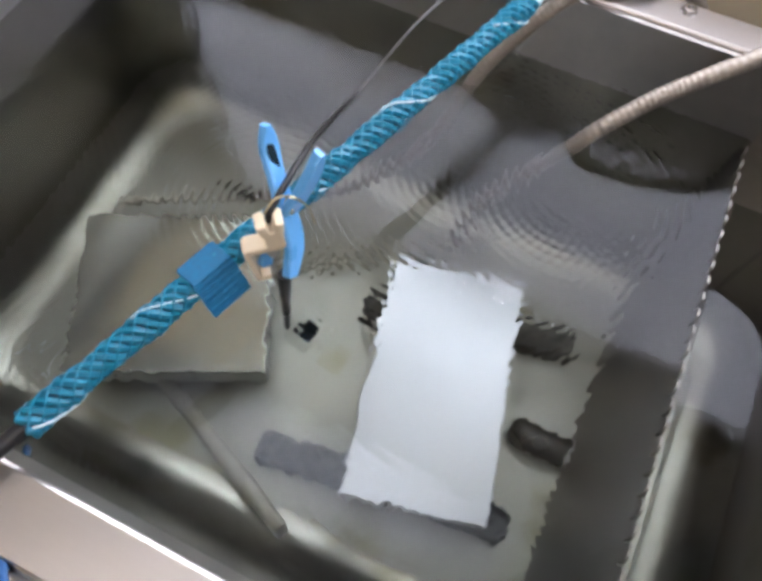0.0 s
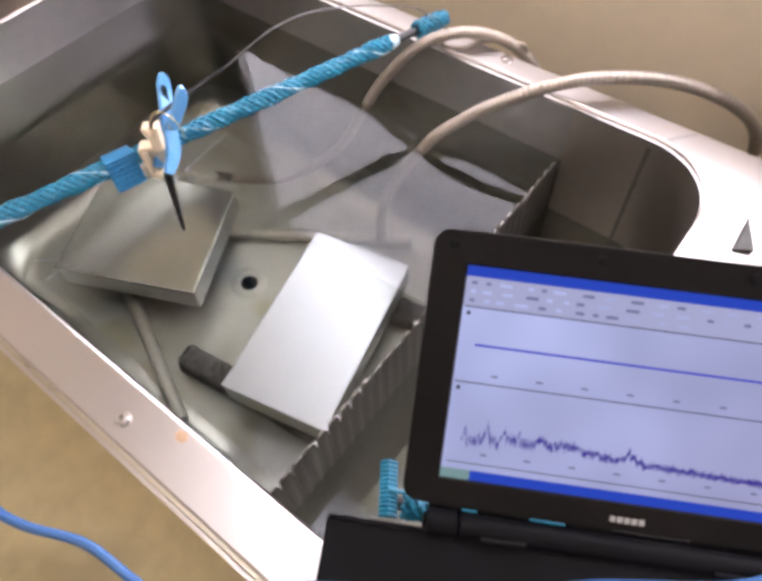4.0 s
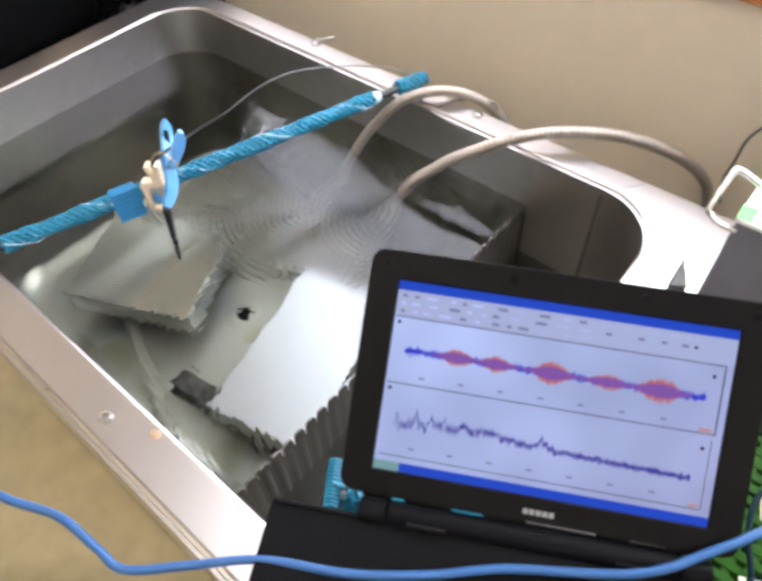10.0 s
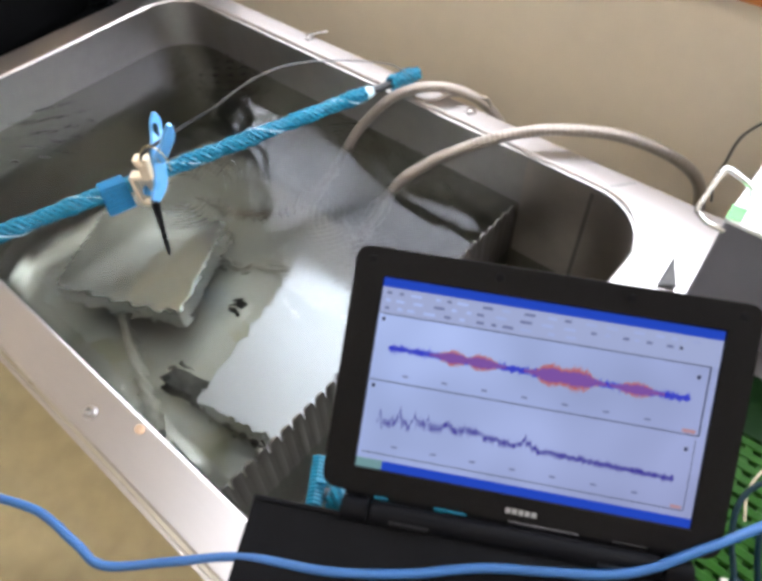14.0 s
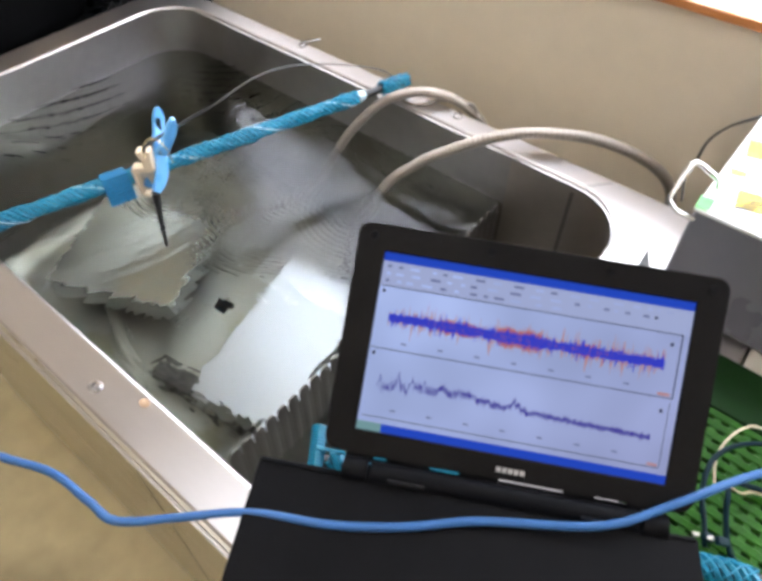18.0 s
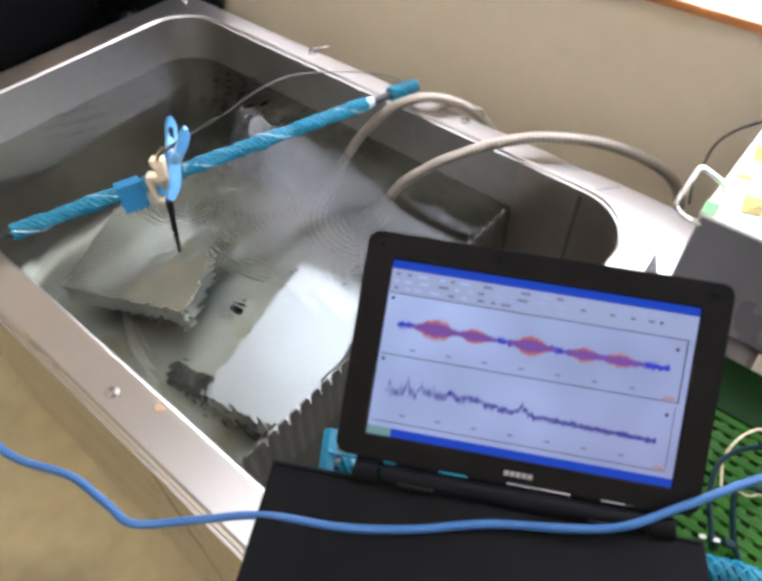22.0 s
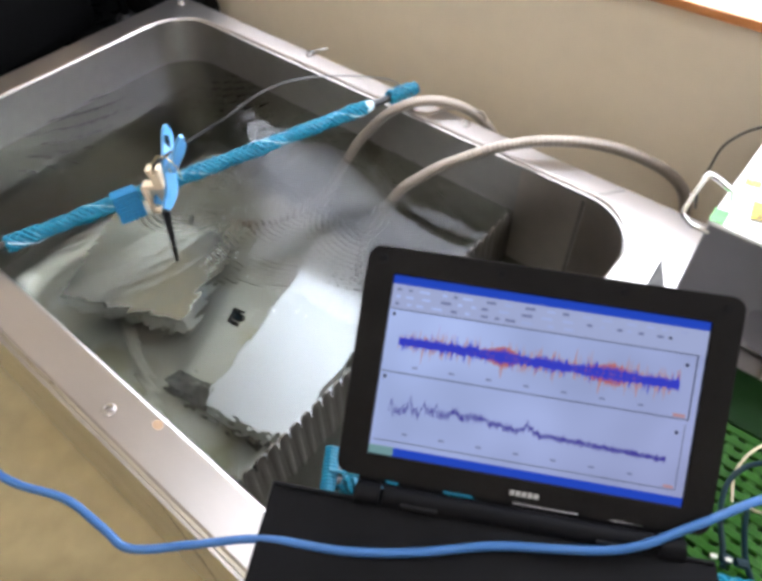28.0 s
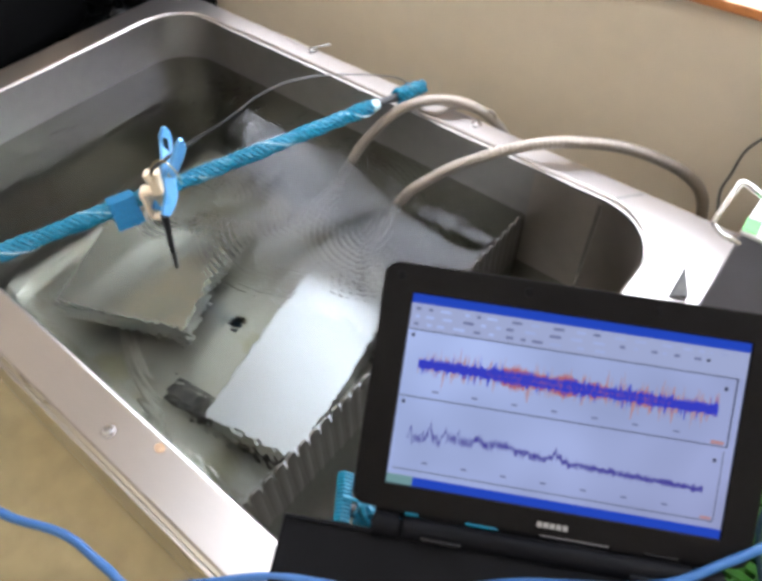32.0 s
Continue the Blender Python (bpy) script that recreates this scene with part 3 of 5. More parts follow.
# ---- water ----
def ripple(x, y, size=1.0, seed=5):
    """Height of the disturbed surface: broad swells, fine waves in packets, and fine rings spreading from the hose mouths and the probe."""
    rs = np.random.RandomState(seed)
    h = np.zeros_like(x)
    for count, lo, hi, slope, w0, w1 in ((34, 0.016, 0.034, 0.065, 0.05, 0.12), (70, 0.006, 0.010, 0.075, 0.03, 0.075)):
        for _ in range(count):
            lam, a = rs.uniform(lo, hi), rs.uniform(0, 2 * np.pi)
            cx, cy, w = rs.uniform(-0.52, 0.1), rs.uniform(0.03, 0.52), rs.uniform(w0, w1)
            ux, uy = np.cos(a), np.sin(a)
            bow = 0.25 * ((x - cx) * uy - (y - cy) * ux) ** 2 / w
            pack = np.exp(-((x - cx) ** 2 + (y - cy) ** 2) / w ** 2)
            h += slope * lam / 6.28 * pack * np.sin((ux * x + uy * y + bow) * 2 * np.pi / lam + rs.uniform(0, 6.28))
    for cx, cy, lam, w, slope in ((-0.11, 0.375, 0.0074, 0.105, 0.30), (-0.245, 0.27, 0.0076, 0.05, 0.34), (-0.14, 0.465, 0.009, 0.05, 0.15), (-0.02, 0.40, 0.0078, 0.08, 0.26)):
        r = np.hypot(x - cx, y - cy)
        h += slope * lam / 6.28 * np.exp(-((r - w) / (0.7 * w)) ** 2) * np.sin(r * 2 * np.pi / lam)
    return h * size


def water_sheet(name, x0, x1, y0, y1, z, step, size, material, label, seed=5):
    nx, ny = int((x1 - x0) / step), int((y1 - y0) / step)
    gx, gy = np.meshgrid(np.linspace(x0, x1, nx), np.linspace(y0, y1, ny))
    verts = np.stack([gx, gy, ripple(gx, gy, size, seed)], -1).reshape(-1, 3)
    idx = np.arange(nx * ny).reshape(ny, nx)
    quads = np.stack([idx[:-1, :-1], idx[:-1, 1:], idx[1:, 1:], idx[1:, :-1]], -1).reshape(-1, 4)
    me = bpy.data.meshes.new(name)
    me.from_pydata(verts.tolist(), [], quads.tolist())
    me.polygons.foreach_set("use_smooth", [True] * len(me.polygons))
    me.materials.append(material)
    ob = tagged(new(name, me), label, "water", kind="structure")
    ob.location = (0, 0, z)
    ob.visible_shadow = False
    return ob


WX0, WX1, WY0, WY1 = X0 - 0.02, PX - 0.0002, Y0 - 0.035, Y1 + 0.033
water = water_sheet("water", WX0, WX1, WY0, WY1, WATER, 0.0013, 0.02, M_WATER, "clear water standing below the tank rim")
# two clear refracting sheets added above the water: at rest they match and it looks calm, sliding apart they ripple the
# view
lens_top = water_sheet("ripple_sheet_top", WX0, WX1, WY0, WY1, WATER + 0.0040, 0.0012, 1.4, M_LENS, "clear sheet added above the water to bend the view into ripples")
lens_under = water_sheet("ripple_sheet_under", WX0, WX1, WY0, WY1, WATER + 0.0038, 0.0012, 1.4, M_LENS_UNDER, "second clear sheet added above the water, cancelling the first at rest")
outlet = water_sheet("outlet_water", PX + 0.0002, X1 + 0.02, WY0, WY1, WATER_R, 0.003, 0.05, M_WATER, "lower still water beyond the weir plate")

# ---- in the water ----


def sunk_box(name, at, size, turn, label, feet, lid_steel, lid_label):
    """A welded steel box with a slightly proud lid, on short dark feet."""
    ob = thing(name, label=label, category="metal box", group="submerged transducer boxes", turn=pose(*at, 0, 0, turn))
    w, d, h = size
    part("body", box((w - 0.002, d - 0.002, BOX_H - 0.003), Matrix.Translation((0, 0, h - 0.003 - (BOX_H - 0.003) / 2)), 0.003), M_BOXSIDE, ob, local=Matrix())
    part("lid", box((w, d, 0.003), Matrix.Translation((0, 0, h - 0.0015)), 0.0014, 3), lid_steel, ob, lid_label, local=Matrix())
    part("lid_seam", box((w - 0.0005, d - 0.0005, 0.0012), Matrix.Translation((0, 0, h - 0.0038))), M_BLACKROD, ob, "thin dark seam under the lid", local=Matrix())
    for x, y in feet:
        part("foot", box((0.03, 0.03, h - BOX_H + 0.001), Matrix.Translation((x, y, (h - BOX_H + 0.001) / 2)), 0.004), M_FOAM, ob, "dark rubber foot", local=Matrix())
    return ob


BOX_T, FOAM_H, BOX_H = -0.33, 0.03, 0.056
sunk_box("transducer_box", (-0.0605, 0.256, BOTTOM + FOAM_H), (0.145, 0.258, BOX_T - BOTTOM - FOAM_H), 13.3, "satin flat steel box lying on dark foam bars under water", ((-0.045, 0.085), (0.045, 0.085), (-0.045, -0.092), (0.045, -0.092)), M_BOX, "satin flat steel lid")
box2 = sunk_box("transducer_box", (-0.358, 0.222, BOTTOM + 0.0195), (0.203, 0.180, BOX_T - BOTTOM - 0.0195 - 0.004), 26.6, "square steel box with a pipe fitting resting on metal rods", ((0.055, -0.05), (-0.05, -0.05), (0.06, 0.05), (-0.05, 0.05)), M_LID2, "dull mirror-like steel lid")


def foam_bar(a, b):
    a, b = Vector(a), Vector(b)
    d = b - a
    m = pose(*((a + b) / 2), 0, 0, math.degrees(math.atan2(d.y, d.x)))
    bm = box((d.length, 0.034, FOAM_H), m @ Matrix.Translation((0, 0, FOAM_H / 2)), 0.005, 3)
    bmesh.ops.subdivide_edges(bm, edges=bm.edges[:], cuts=5)
    for v in bm.verts:
        k = noise.noise(v.co * 130) * 0.0036 + noise.noise(v.co * 320) * 0.0024
        v.co += Vector((k, -k, 0 if v.co.z < BOTTOM + 0.003 or v.co.z > BOTTOM + FOAM_H - 0.003 else k))
    solo("foam_bar", bm, M_FOAM, "rough dark grey foam bar under the steel box", "foam bar", "foam bars")


foam_bar((-0.208, 0.128, BOTTOM), (0.066, 0.166, BOTTOM))
foam_bar((-0.178, 0.326, BOTTOM), (0.064, 0.386, BOTTOM))
for a, b in (((-0.40, 0.168), (-0.146, 0.061)), ((-0.36, 0.285), (-0.078, 0.475))):
    rod = thing("support_rod", (*a, BOTTOM), "dull grey metal rod lying on the tank bottom", "rod", "support rods")
    part("bar", tube([(*a, BOTTOM + 0.01), (*b, BOTTOM + 0.01)], 0.0095, 14), M_ROD, rod)
    v = (Vector(b) - Vector(a)).normalized() * 0.004
    part("end_cap", tube([(*(Vector(b) + v * 0.1), BOTTOM + 0.01), (*(Vector(b) + v), BOTTOM + 0.01)], [0.0095, 0.006], 14), M_BOXSIDE, rod)
# pipe and coupling behind the square box
PZ = -0.37
fit_ = thing("pipe_fitting", (-0.42, 0.33, BOTTOM + 0.02), "thin bent pipe with a hexagonal brass-grey coupling", "pipe")
part("pipe", tube(spline([(-0.478, 0.275, PZ), (-0.483, 0.29, PZ), (-0.475, 0.301, PZ), (-0.44, 0.322, PZ), (-0.395, 0.348, PZ), (-0.372, 0.362, PZ)], 30), 0.0045, 10), M_ROD, fit_)
d = Vector((0.87, 0.49, 0))
c = Vector((-0.372, 0.362, PZ))
part("coupling_nut", tube([c, c + d * 0.014], 0.009, 6), M_SCREW, fit_, "bright hexagonal nut")
part("coupling_nut", tube([c + d * 0.016, c + d * 0.028], 0.008, 6), M_SCREW, fit_)
part("bracket", box((0.002, 0.012, 0.045), pose(-0.41, 0.342, PZ - 0.012)), M_BOX, fit_)
# capsule through the foot of the weir plate
cap = thing("float_capsule", (0.09, 0.265, BOTTOM), "dark rounded steel capsule lying through the foot of the weir plate", "float")
n = 9
ends = [(0.031 + 0.017 * (1 - math.cos(radians(90 * k / n))), 0.017 * math.sin(radians(90 * k / n))) for k in range(n + 1)]
prof = ends + [(0.149 - (x - 0.031), r) for x, r in reversed(ends)]
part("shell", tube([(x, 0.268 - 0.06 * (x - 0.03), BOTTOM + 0.018) for x, r in prof], [max(r, 0.0006) for _, r in prof], 20), M_CAPSULE, cap)
part("collar", tube([(0.098, 0.264, BOTTOM + 0.018), (0.106, 0.2635, BOTTOM + 0.018)], 0.0185, 20), M_BOXSIDE, cap)


# ---- hoses ----
def arc(s, angle, rows):
    c, k = math.cos(radians(angle)), math.sin(radians(angle))
    return [(s[0] + c * a, s[1] + k * a, z) for a, z in rows]


def hose(name, pts, r, label, coil=0.0):
    ob = thing(name, pts[0], label, "hose", "braided hoses")
    path = spline(pts, 480)
    bm = bmesh.new()
    rad = [r * (0.93 + 0.09 * (i % 4 < 2)) for i in range(len(path))]
    add_tube(bm, path, rad, 14)
    part("braid", bm, M_HOSE, ob)
    end = path[-1] + (path[-1] - path[-2]).normalized() * 0.02
    part("end_ferrule", tube([path[-1], end], r * 1.15, 14), M_CHROME, ob)
    return ob


h2 = arc((-0.035, 0.445), 35, [(0.0, -0.077), (0.043, -0.033), (0.08, -0.010), (0.135, 0.0138), (0.19, 0.0238), (0.260, 0.0186), (0.330, -0.010), (0.372, -0.05), (0.392, -0.12)])
hose("braided_hose", [(-0.113, 0.449, BOTTOM + 0.012), (-0.109, 0.444, -0.37), (-0.10, 0.446, -0.29), (-0.076, 0.444, -0.2)] + h2, 0.0072, "grey-brown braided steel hose arching over the tank rim into water")
h1 = arc((-0.141, 0.472), 38, [(0.0, -0.077), (0.033, -0.028), (0.067, 0.004), (0.11, 0.0172), (0.15, 0.011), (0.185, -0.012), (0.21, -0.05), (0.22, -0.12)])
hose("braided_hose", [(-0.344, 0.376, -0.37), (-0.30, 0.392, -0.352), (-0.25, 0.408, -0.315), (-0.207, 0.421, -0.255), (-0.163, 0.443, -0.17)] + h1, 0.0068, "slim braided hose curving from the water over the rim")

# tube laid on the rim in place of the hose's reflection there
lead = thing("hose_reflection", (-0.05, 0.535, 0.003), "thin grey-brown tube standing for the hose's reflection on the rim", "cable")
part("jacket", tube(spline([(-0.078, 0.533, 0.003), (-0.066, 0.5285, 0.0026), (-0.0475, 0.5370, 0.0026), (-0.0365, 0.5580, 0.0026), (-0.0215, 0.5690, 0.003), (-0.004, 0.5775, 0.003), (0.009, 0.5850, -0.004), (0.012, 0.592, -0.05), (0.012, 0.592, -0.12)], 60), 0.0023, 10), M_HOSE, lead)

# ---- the sleeved bar ----


def bar_at(y, z=0.0135):
    return Vector((-0.2645 + 0.315 * y, y, z))


def add_sleeve(bm, a, b, r, strands=9, pitch=0.055, thick=0.0024, hand=1, wob=0.0006, start=0.0):
    """Helical strands about the line from a to b."""
    a, b = Vector(a), Vector(b)
    d = (b - a).normalized()
    up = d.orthogonal().normalized()
    side = d.cross(up)
    n = max(int((b - a).length / 0.0045), 6)
    for s in range(strands):
        pts = []
        for i in range(n + 1):
            u = i / n * (b - a).length
            ang = hand * 2 * math.pi * u / pitch + 2 * math.pi * (s / strands + start)
            rr = r + wob * (0.6 * math.sin(u * 90) + 0.5 * math.sin(u * 233 + 1) + 0.4 * math.sin(u * 41 + 2 + 2 * start))
            pts.append(a + d * u + rr * (math.cos(ang) * up + math.sin(ang) * side))
        add_tube(bm, pts, thick, 5)


bar = thing("sleeved_bar", bar_at(0.27, 0), "black rod wrapped in turquoise plastic mesh lying across the tank rim", "bar", "mesh-wrapped bars")
part("core", tube([bar_at(-0.012), bar_at(0.556)], 0.0052, 14), M_BLACKROD, bar, "black plastic rod")


def sleeve(parent, a, b, r):
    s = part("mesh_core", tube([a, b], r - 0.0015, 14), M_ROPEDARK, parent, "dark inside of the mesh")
    for k in range(5):
        bm = bmesh.new()
        add_sleeve(bm, a, b, r - 0.0008, 1, 0.036, 0.0025, 1, 0.0010, k / 5)
        part("mesh_strand", bm, M_ROPE, s, "turquoise plastic mesh")
    for k in range(6):
        bm = bmesh.new()
        add_sleeve(bm, a, b, r + 0.0010, 1, 0.060, 0.0007, -1, 0.0010, k / 6)
        part("mesh_strand", bm, M_ROPE, s, "thin crossing strand of the mesh")
    return s


sleeve(bar, bar_at(0.047), bar_at(0.482), 0.0078)
sleeve(bar, bar_at(0.518, 0.0145), bar_at(0.560, 0.0145), 0.0085)
sleeve(bar, bar_at(-0.02), bar_at(0.004), 0.0085)
bm = bmesh.new()
add_sleeve(bm, bar_at(0.05), bar_at(0.48), 0.0084, 1, 0.105, 0.0007, 1, 0.0017)
part("white_thread", bm, M_THREAD, bar, "thin white binding thread")
part("white_tip", tube([bar_at(0.482), bar_at(0.492)], [0.0085, 0.0062], 14), M_THREAD, bar)
hang = spline([p + Vector((x, 0, 0)) for p, x in ((bar_at(-0.004), 0), (bar_at(-0.012, 0.010), -0.012), (bar_at(-0.018, 0.006), -0.03))], 16)
part("hanging_cord", tube(hang, 0.004, 8), M_BLACKROD, bar)
# folded block of mesh beside the clip
dir_ = (bar_at(1) - bar_at(0)).normalized()
turn = math.degrees(math.atan2(dir_.y, dir_.x))
wrap = thing("mesh_wrap", bar_at(0.178, 0.0), "folded piece of blue mesh cloth wound round the bar", "cloth")
M_WRAP = mat("blue_mesh_cloth", (0.005, 0.13, 0.28), 0.7, 0, 0.3, 260, 0.8)
PERP = Vector((dir_.y, -dir_.x, 0))


def cloth_fold(size, at, tilt):
    """A thick folded strip of mesh with raised rows of knots along it."""
    m = pose(*at, tilt, 0, turn)
    bm = box(size, m, 0.0014, 2)
    rows = 6
    for k in range(rows):
        z = -size[2] / 2 + size[2] * (k + 0.5) / rows
        add_tube(bm, [m @ Vector((-size[0] / 2 + size[0] * q / 12, -size[1] / 2 - 0.0002 + 0.0004 * (q % 2), z)) for q in range(13)], 0.0009, 5)
    return bm


part("front_fold", cloth_fold((0.030, 0.004, 0.030), bar_at(0.172, 0.0085) + PERP * 0.0110, -22), M_WRAP, wrap)
part("top_fold", cloth_fold((0.029, 0.017, 0.004), bar_at(0.172, 0.0212) - PERP * 0.002, -6), M_WRAP, wrap)
part("back_fold", cloth_fold((0.028, 0.004, 0.020), bar_at(0.172, 0.0115) - PERP * 0.0105, 6), M_WRAP, wrap)

# ---- clip with the probe ----
PEG = Vector((-0.179, 0.212, 0))
peg = thing("plastic_clip", PEG, "light blue plastic spring clip holding a probe on the bar", "clip")


def blade(pts, widths, thick, flat):
    """A flat curved blade through pts."""
    bm = bmesh.new()
    path = spline(pts, 40)
    rings = []
    w = np.interp(np.linspace(0, 1, 40), np.linspace(0, 1, len(widths)), widths)
    for k, p in enumerate(path):
        d = (path[min(k + 1, 39)] - path[max(k - 1, 0)]).normalized()
        f = (flat - d * flat.dot(d)).normalized()
        s = d.cross(f)
        rings.append([p + s * w[k] * a + f * thick * b for a, b in ((-0.5, -0.3), (-0.4, -0.5), (0.4, -0.5), (0.5, -0.3), (0.5, 0.3), (0.4, 0.5), (-0.4, 0.5), (-0.5, 0.3))])
    r = add_loft(bm, rings)
    bm.faces.new(r[0][::-1])
    bm.faces.new(r[-1])
    return bm


FLAT = Vector((0.9, -0.25, 0.1)).normalized()
TIP_A, TIP_B = Vector((-0.202, 0.245, 0.078)), Vector((-0.163, 0.238, 0.084))
JAW_A, JAW_B = Vector((-0.186, 0.196, 0.004)), Vector((-0.166, 0.194, 0.008))
MID = Vector((-0.178, 0.222, 0.045))
arm_a = part("arm", blade([TIP_A, Vector((-0.197, 0.238, 0.062)), MID + Vector((-0.004, 0, 0.002)), Vector((-0.170, 0.210, 0.024)), JAW_B], [0.004, 0.0095, 0.0122, 0.013, 0.013, 0.0128, 0.0126, 0.0128, 0.0132, 0.0136, 0.014, 0.0142, 0.0142, 0.0138, 0.0125, 0.009], 0.0062, FLAT), M_PEG, peg)
arm_b = part("arm", blade([TIP_B, Vector((-0.167, 0.232, 0.066)), MID + Vector((0.004, 0, 0.002)), Vector((-0.186, 0.211, 0.026)), JAW_A], [0.004, 0.0092, 0.0118, 0.0125, 0.0125, 0.0122, 0.0122, 0.0125, 0.0128, 0.013, 0.0132, 0.0132, 0.013, 0.0125, 0.0115, 0.009], 0.0062, FLAT), M_PEG, peg)
# dark patch laid on the arm paints the shade of its hollow tip
part("recess_shade", blade([TIP_A + Vector((-0.0008, -0.002, -0.006)) + FLAT * 0.0030, Vector((-0.1985, 0.2385, 0.066)) + FLAT * 0.0030, Vector((-0.192, 0.233, 0.055)) + FLAT * 0.0032], [0.003, 0.0065, 0.005], 0.0012, FLAT), M_TEAL, arm_a)
coil = [MID + FLAT * (-0.006 + 0.012 * k / 40) + 0.0042 * (Vector((0, 0, 1)) * math.cos(k * 0.8) + Vector((0, 1, 0)) * math.sin(k * 0.8)) for k in range(41)]
part("spring", tube(coil, 0.0007, 6), M_SPRING, peg, "small brass-coloured spring")

probe = thing("probe", (-0.176, 0.19, -0.085), "cream plastic probe holder with a tapered dark metal needle in water", "probe")
TOP, TIP = Vector((-0.1805, 0.203, 0.055)), Vector((-0.176, 0.188, -0.084))
ax = (TOP - Vector((-0.179, 0.197, 0.004))).normalized()
q = ax.to_track_quat("Z", "Y").to_matrix().to_4x4()
HOLD = Matrix((Vector((0.76, 0.65, 0)), Vector((-0.65, 0.76, 0)), Vector((0, 0, 1)))).transposed().to_4x4()
HOLD.translation = Vector((-0.183, 0.198, 0))


def held(r0, r1, z0, z1, d0=-0.006, d1=0.006, lean=0.0):
    m = HOLD @ pose((r0 + r1) / 2, (d0 + d1) / 2, (z0 + z1) / 2, 0, lean, 0)
    return (r1 - r0, d1 - d0, z1 - z0), m


hold = bmesh.new()
for a, b in (held(0.001, 0.0125, 0.030, 0.049), held(-0.0015, 0.0045, 0.046, 0.057, lean=-14), held(0.008, 0.0135, 0.046, 0.0575, lean=6),
             held(-0.0125, 0.009, 0.0285, 0.0345), held(-0.0128, -0.0085, -0.003, 0.032, lean=-4), held(-0.011, -0.001, -0.0065, -0.002, lean=4)):
    add_box(hold, a, b, 0.0014)
part("holder", hold, M_CREAM, probe, "cream plastic block")
bm = bmesh.new()
add_loft(bm, [[HOLD @ Vector((r, d, z)) for r, z in ((-0.008, 0.029), (0.008, 0.029), (0.007, 0.012), (-0.002, -0.002), (-0.007, -0.002))] for d in (0.0015, 0.0035)])
for d in (0.0015, 0.0035):
    bm.faces.new([bm.verts.new(HOLD @ Vector((r, d, z))) for r, z in ((-0.008, 0.029), (0.008, 0.029), (0.007, 0.012), (-0.002, -0.002), (-0.007, -0.002))])
bmesh.ops.recalc_face_normals(bm, faces=bm.faces)
part("bracket", bm, M_ROD, probe, "bent grey metal bracket")
part("brown_wire", tube(spline([HOLD @ Vector(p) for p in ((0.004, 0.004, 0.056), (0.012, 0.006, 0.066), (0.022, 0.006, 0.064), (0.03, 0.006, 0.05), (0.032, 0.004, 0.035))], 20), 0.0007, 6), M_SPRING, probe, "thin tan wire")
NB = Vector((-0.1715, 0.1955, 0.003))
part("needle", tube([NB, NB + (TIP - NB) * 0.1, NB + (TIP - NB) * 0.95, TIP], [0.0048, 0.0046, 0.0022, 0.0012], 14), M_PROBE, probe, "tapered dark metal needle")
wire = arc((-0.19, 0.225), 74, [(0.035, 0.060), (0.075, 0.069), (0.125, 0.085), (0.172, 0.0865), (0.232, 0.071), (0.285, 0.05), (0.318, 0.032)])
black = spline([TOP - ax * 0.004, TOP + Vector((0.001, 0.008, 0.004)), wire[0], wire[1]], 24)
part("lead", tube(black, [0.0021] * 18 + [0.002, 0.0019, 0.0017, 0.0015, 0.0012, 0.001], 10), M_BLACKWIRE, probe, "black lead")
part("wire", tube(spline(wire[1:] + [(-0.083, 0.545, 0.012), (-0.07, 0.585, -0.03), (-0.065, 0.61, -0.2)], 60), 0.0009, 8), M_WIRE, probe, "thin grey wire")

# ---- laptop ----
SC = Vector((0.3007, 0.1925, 0.0997))
U = Vector((0.865, 0.4986, -0.056)).normalized()
V = Vector((-0.3443, 0.671, 0.6567))
V = (V - U * V.dot(U)).normalized()
N = U.cross(V)


def axes(u, v, n, at):
    m = Matrix((u, v, n)).transposed().to_4x4()
    m.translation = at
    return m


SCREEN = axes(U, V, N, SC)
K = (Vector((0, 0, 1)) - U * U.z).normalized()
W = K.cross(U)
HINGE = SC - V * 0.0985
BASE = axes(U, W, K, HINGE)
laptop = thing("laptop", label="open black netbook with a lit screen showing signal plots", category="laptop", turn=Matrix.Translation(HINGE))
LS = PLACE[laptop].inverted() @ SCREEN
LB = PLACE[laptop].inverted() @ BASE
SW, SH = 0.2238, 0.1313
L0, L1, B0, B1 = -SW / 2 - 0.0216, SW / 2 + 0.0216, -SH / 2 - 0.0178, SH / 2 + 0.0203
bm = bmesh.new()
rr = add_loft(bm, [[(x, y, z) for x, y in rounded(L0 + i, L1 - i, B0 + i, B1 - i, 0.010 - i, 6)] for i, z in ((0.004, -0.012), (0.001, -0.0105), (0, -0.008), (0, -0.0012))])
bm.faces.new(rr[0][::-1])
bm.faces.new(rr[-1])
lid = part("lid", bm, M_LAP, laptop, "matt black lid", local=LS)
bm = bmesh.new()
add_loft(bm, [[(x, y, z) for x, y in loop] for loop, z in ((rounded(L0, L1, B0, B1, 0.010, 6), -0.0012), (rounded(L0 + 0.0004, L1 - 0.0004, B0 + 0.0004, B1 - 0.0004, 0.0096, 6), 0.0008),
         (rounded(-SW / 2 - 0.001, SW / 2 + 0.001, -SH / 2 - 0.001, SH / 2 + 0.001, 0.001, 6), 0.001), (rounded(-SW / 2, SW / 2, -SH / 2, SH / 2, 0.0005, 6), -0.0006))])
part("bezel", bm, M_LAP, lid, local=Matrix())
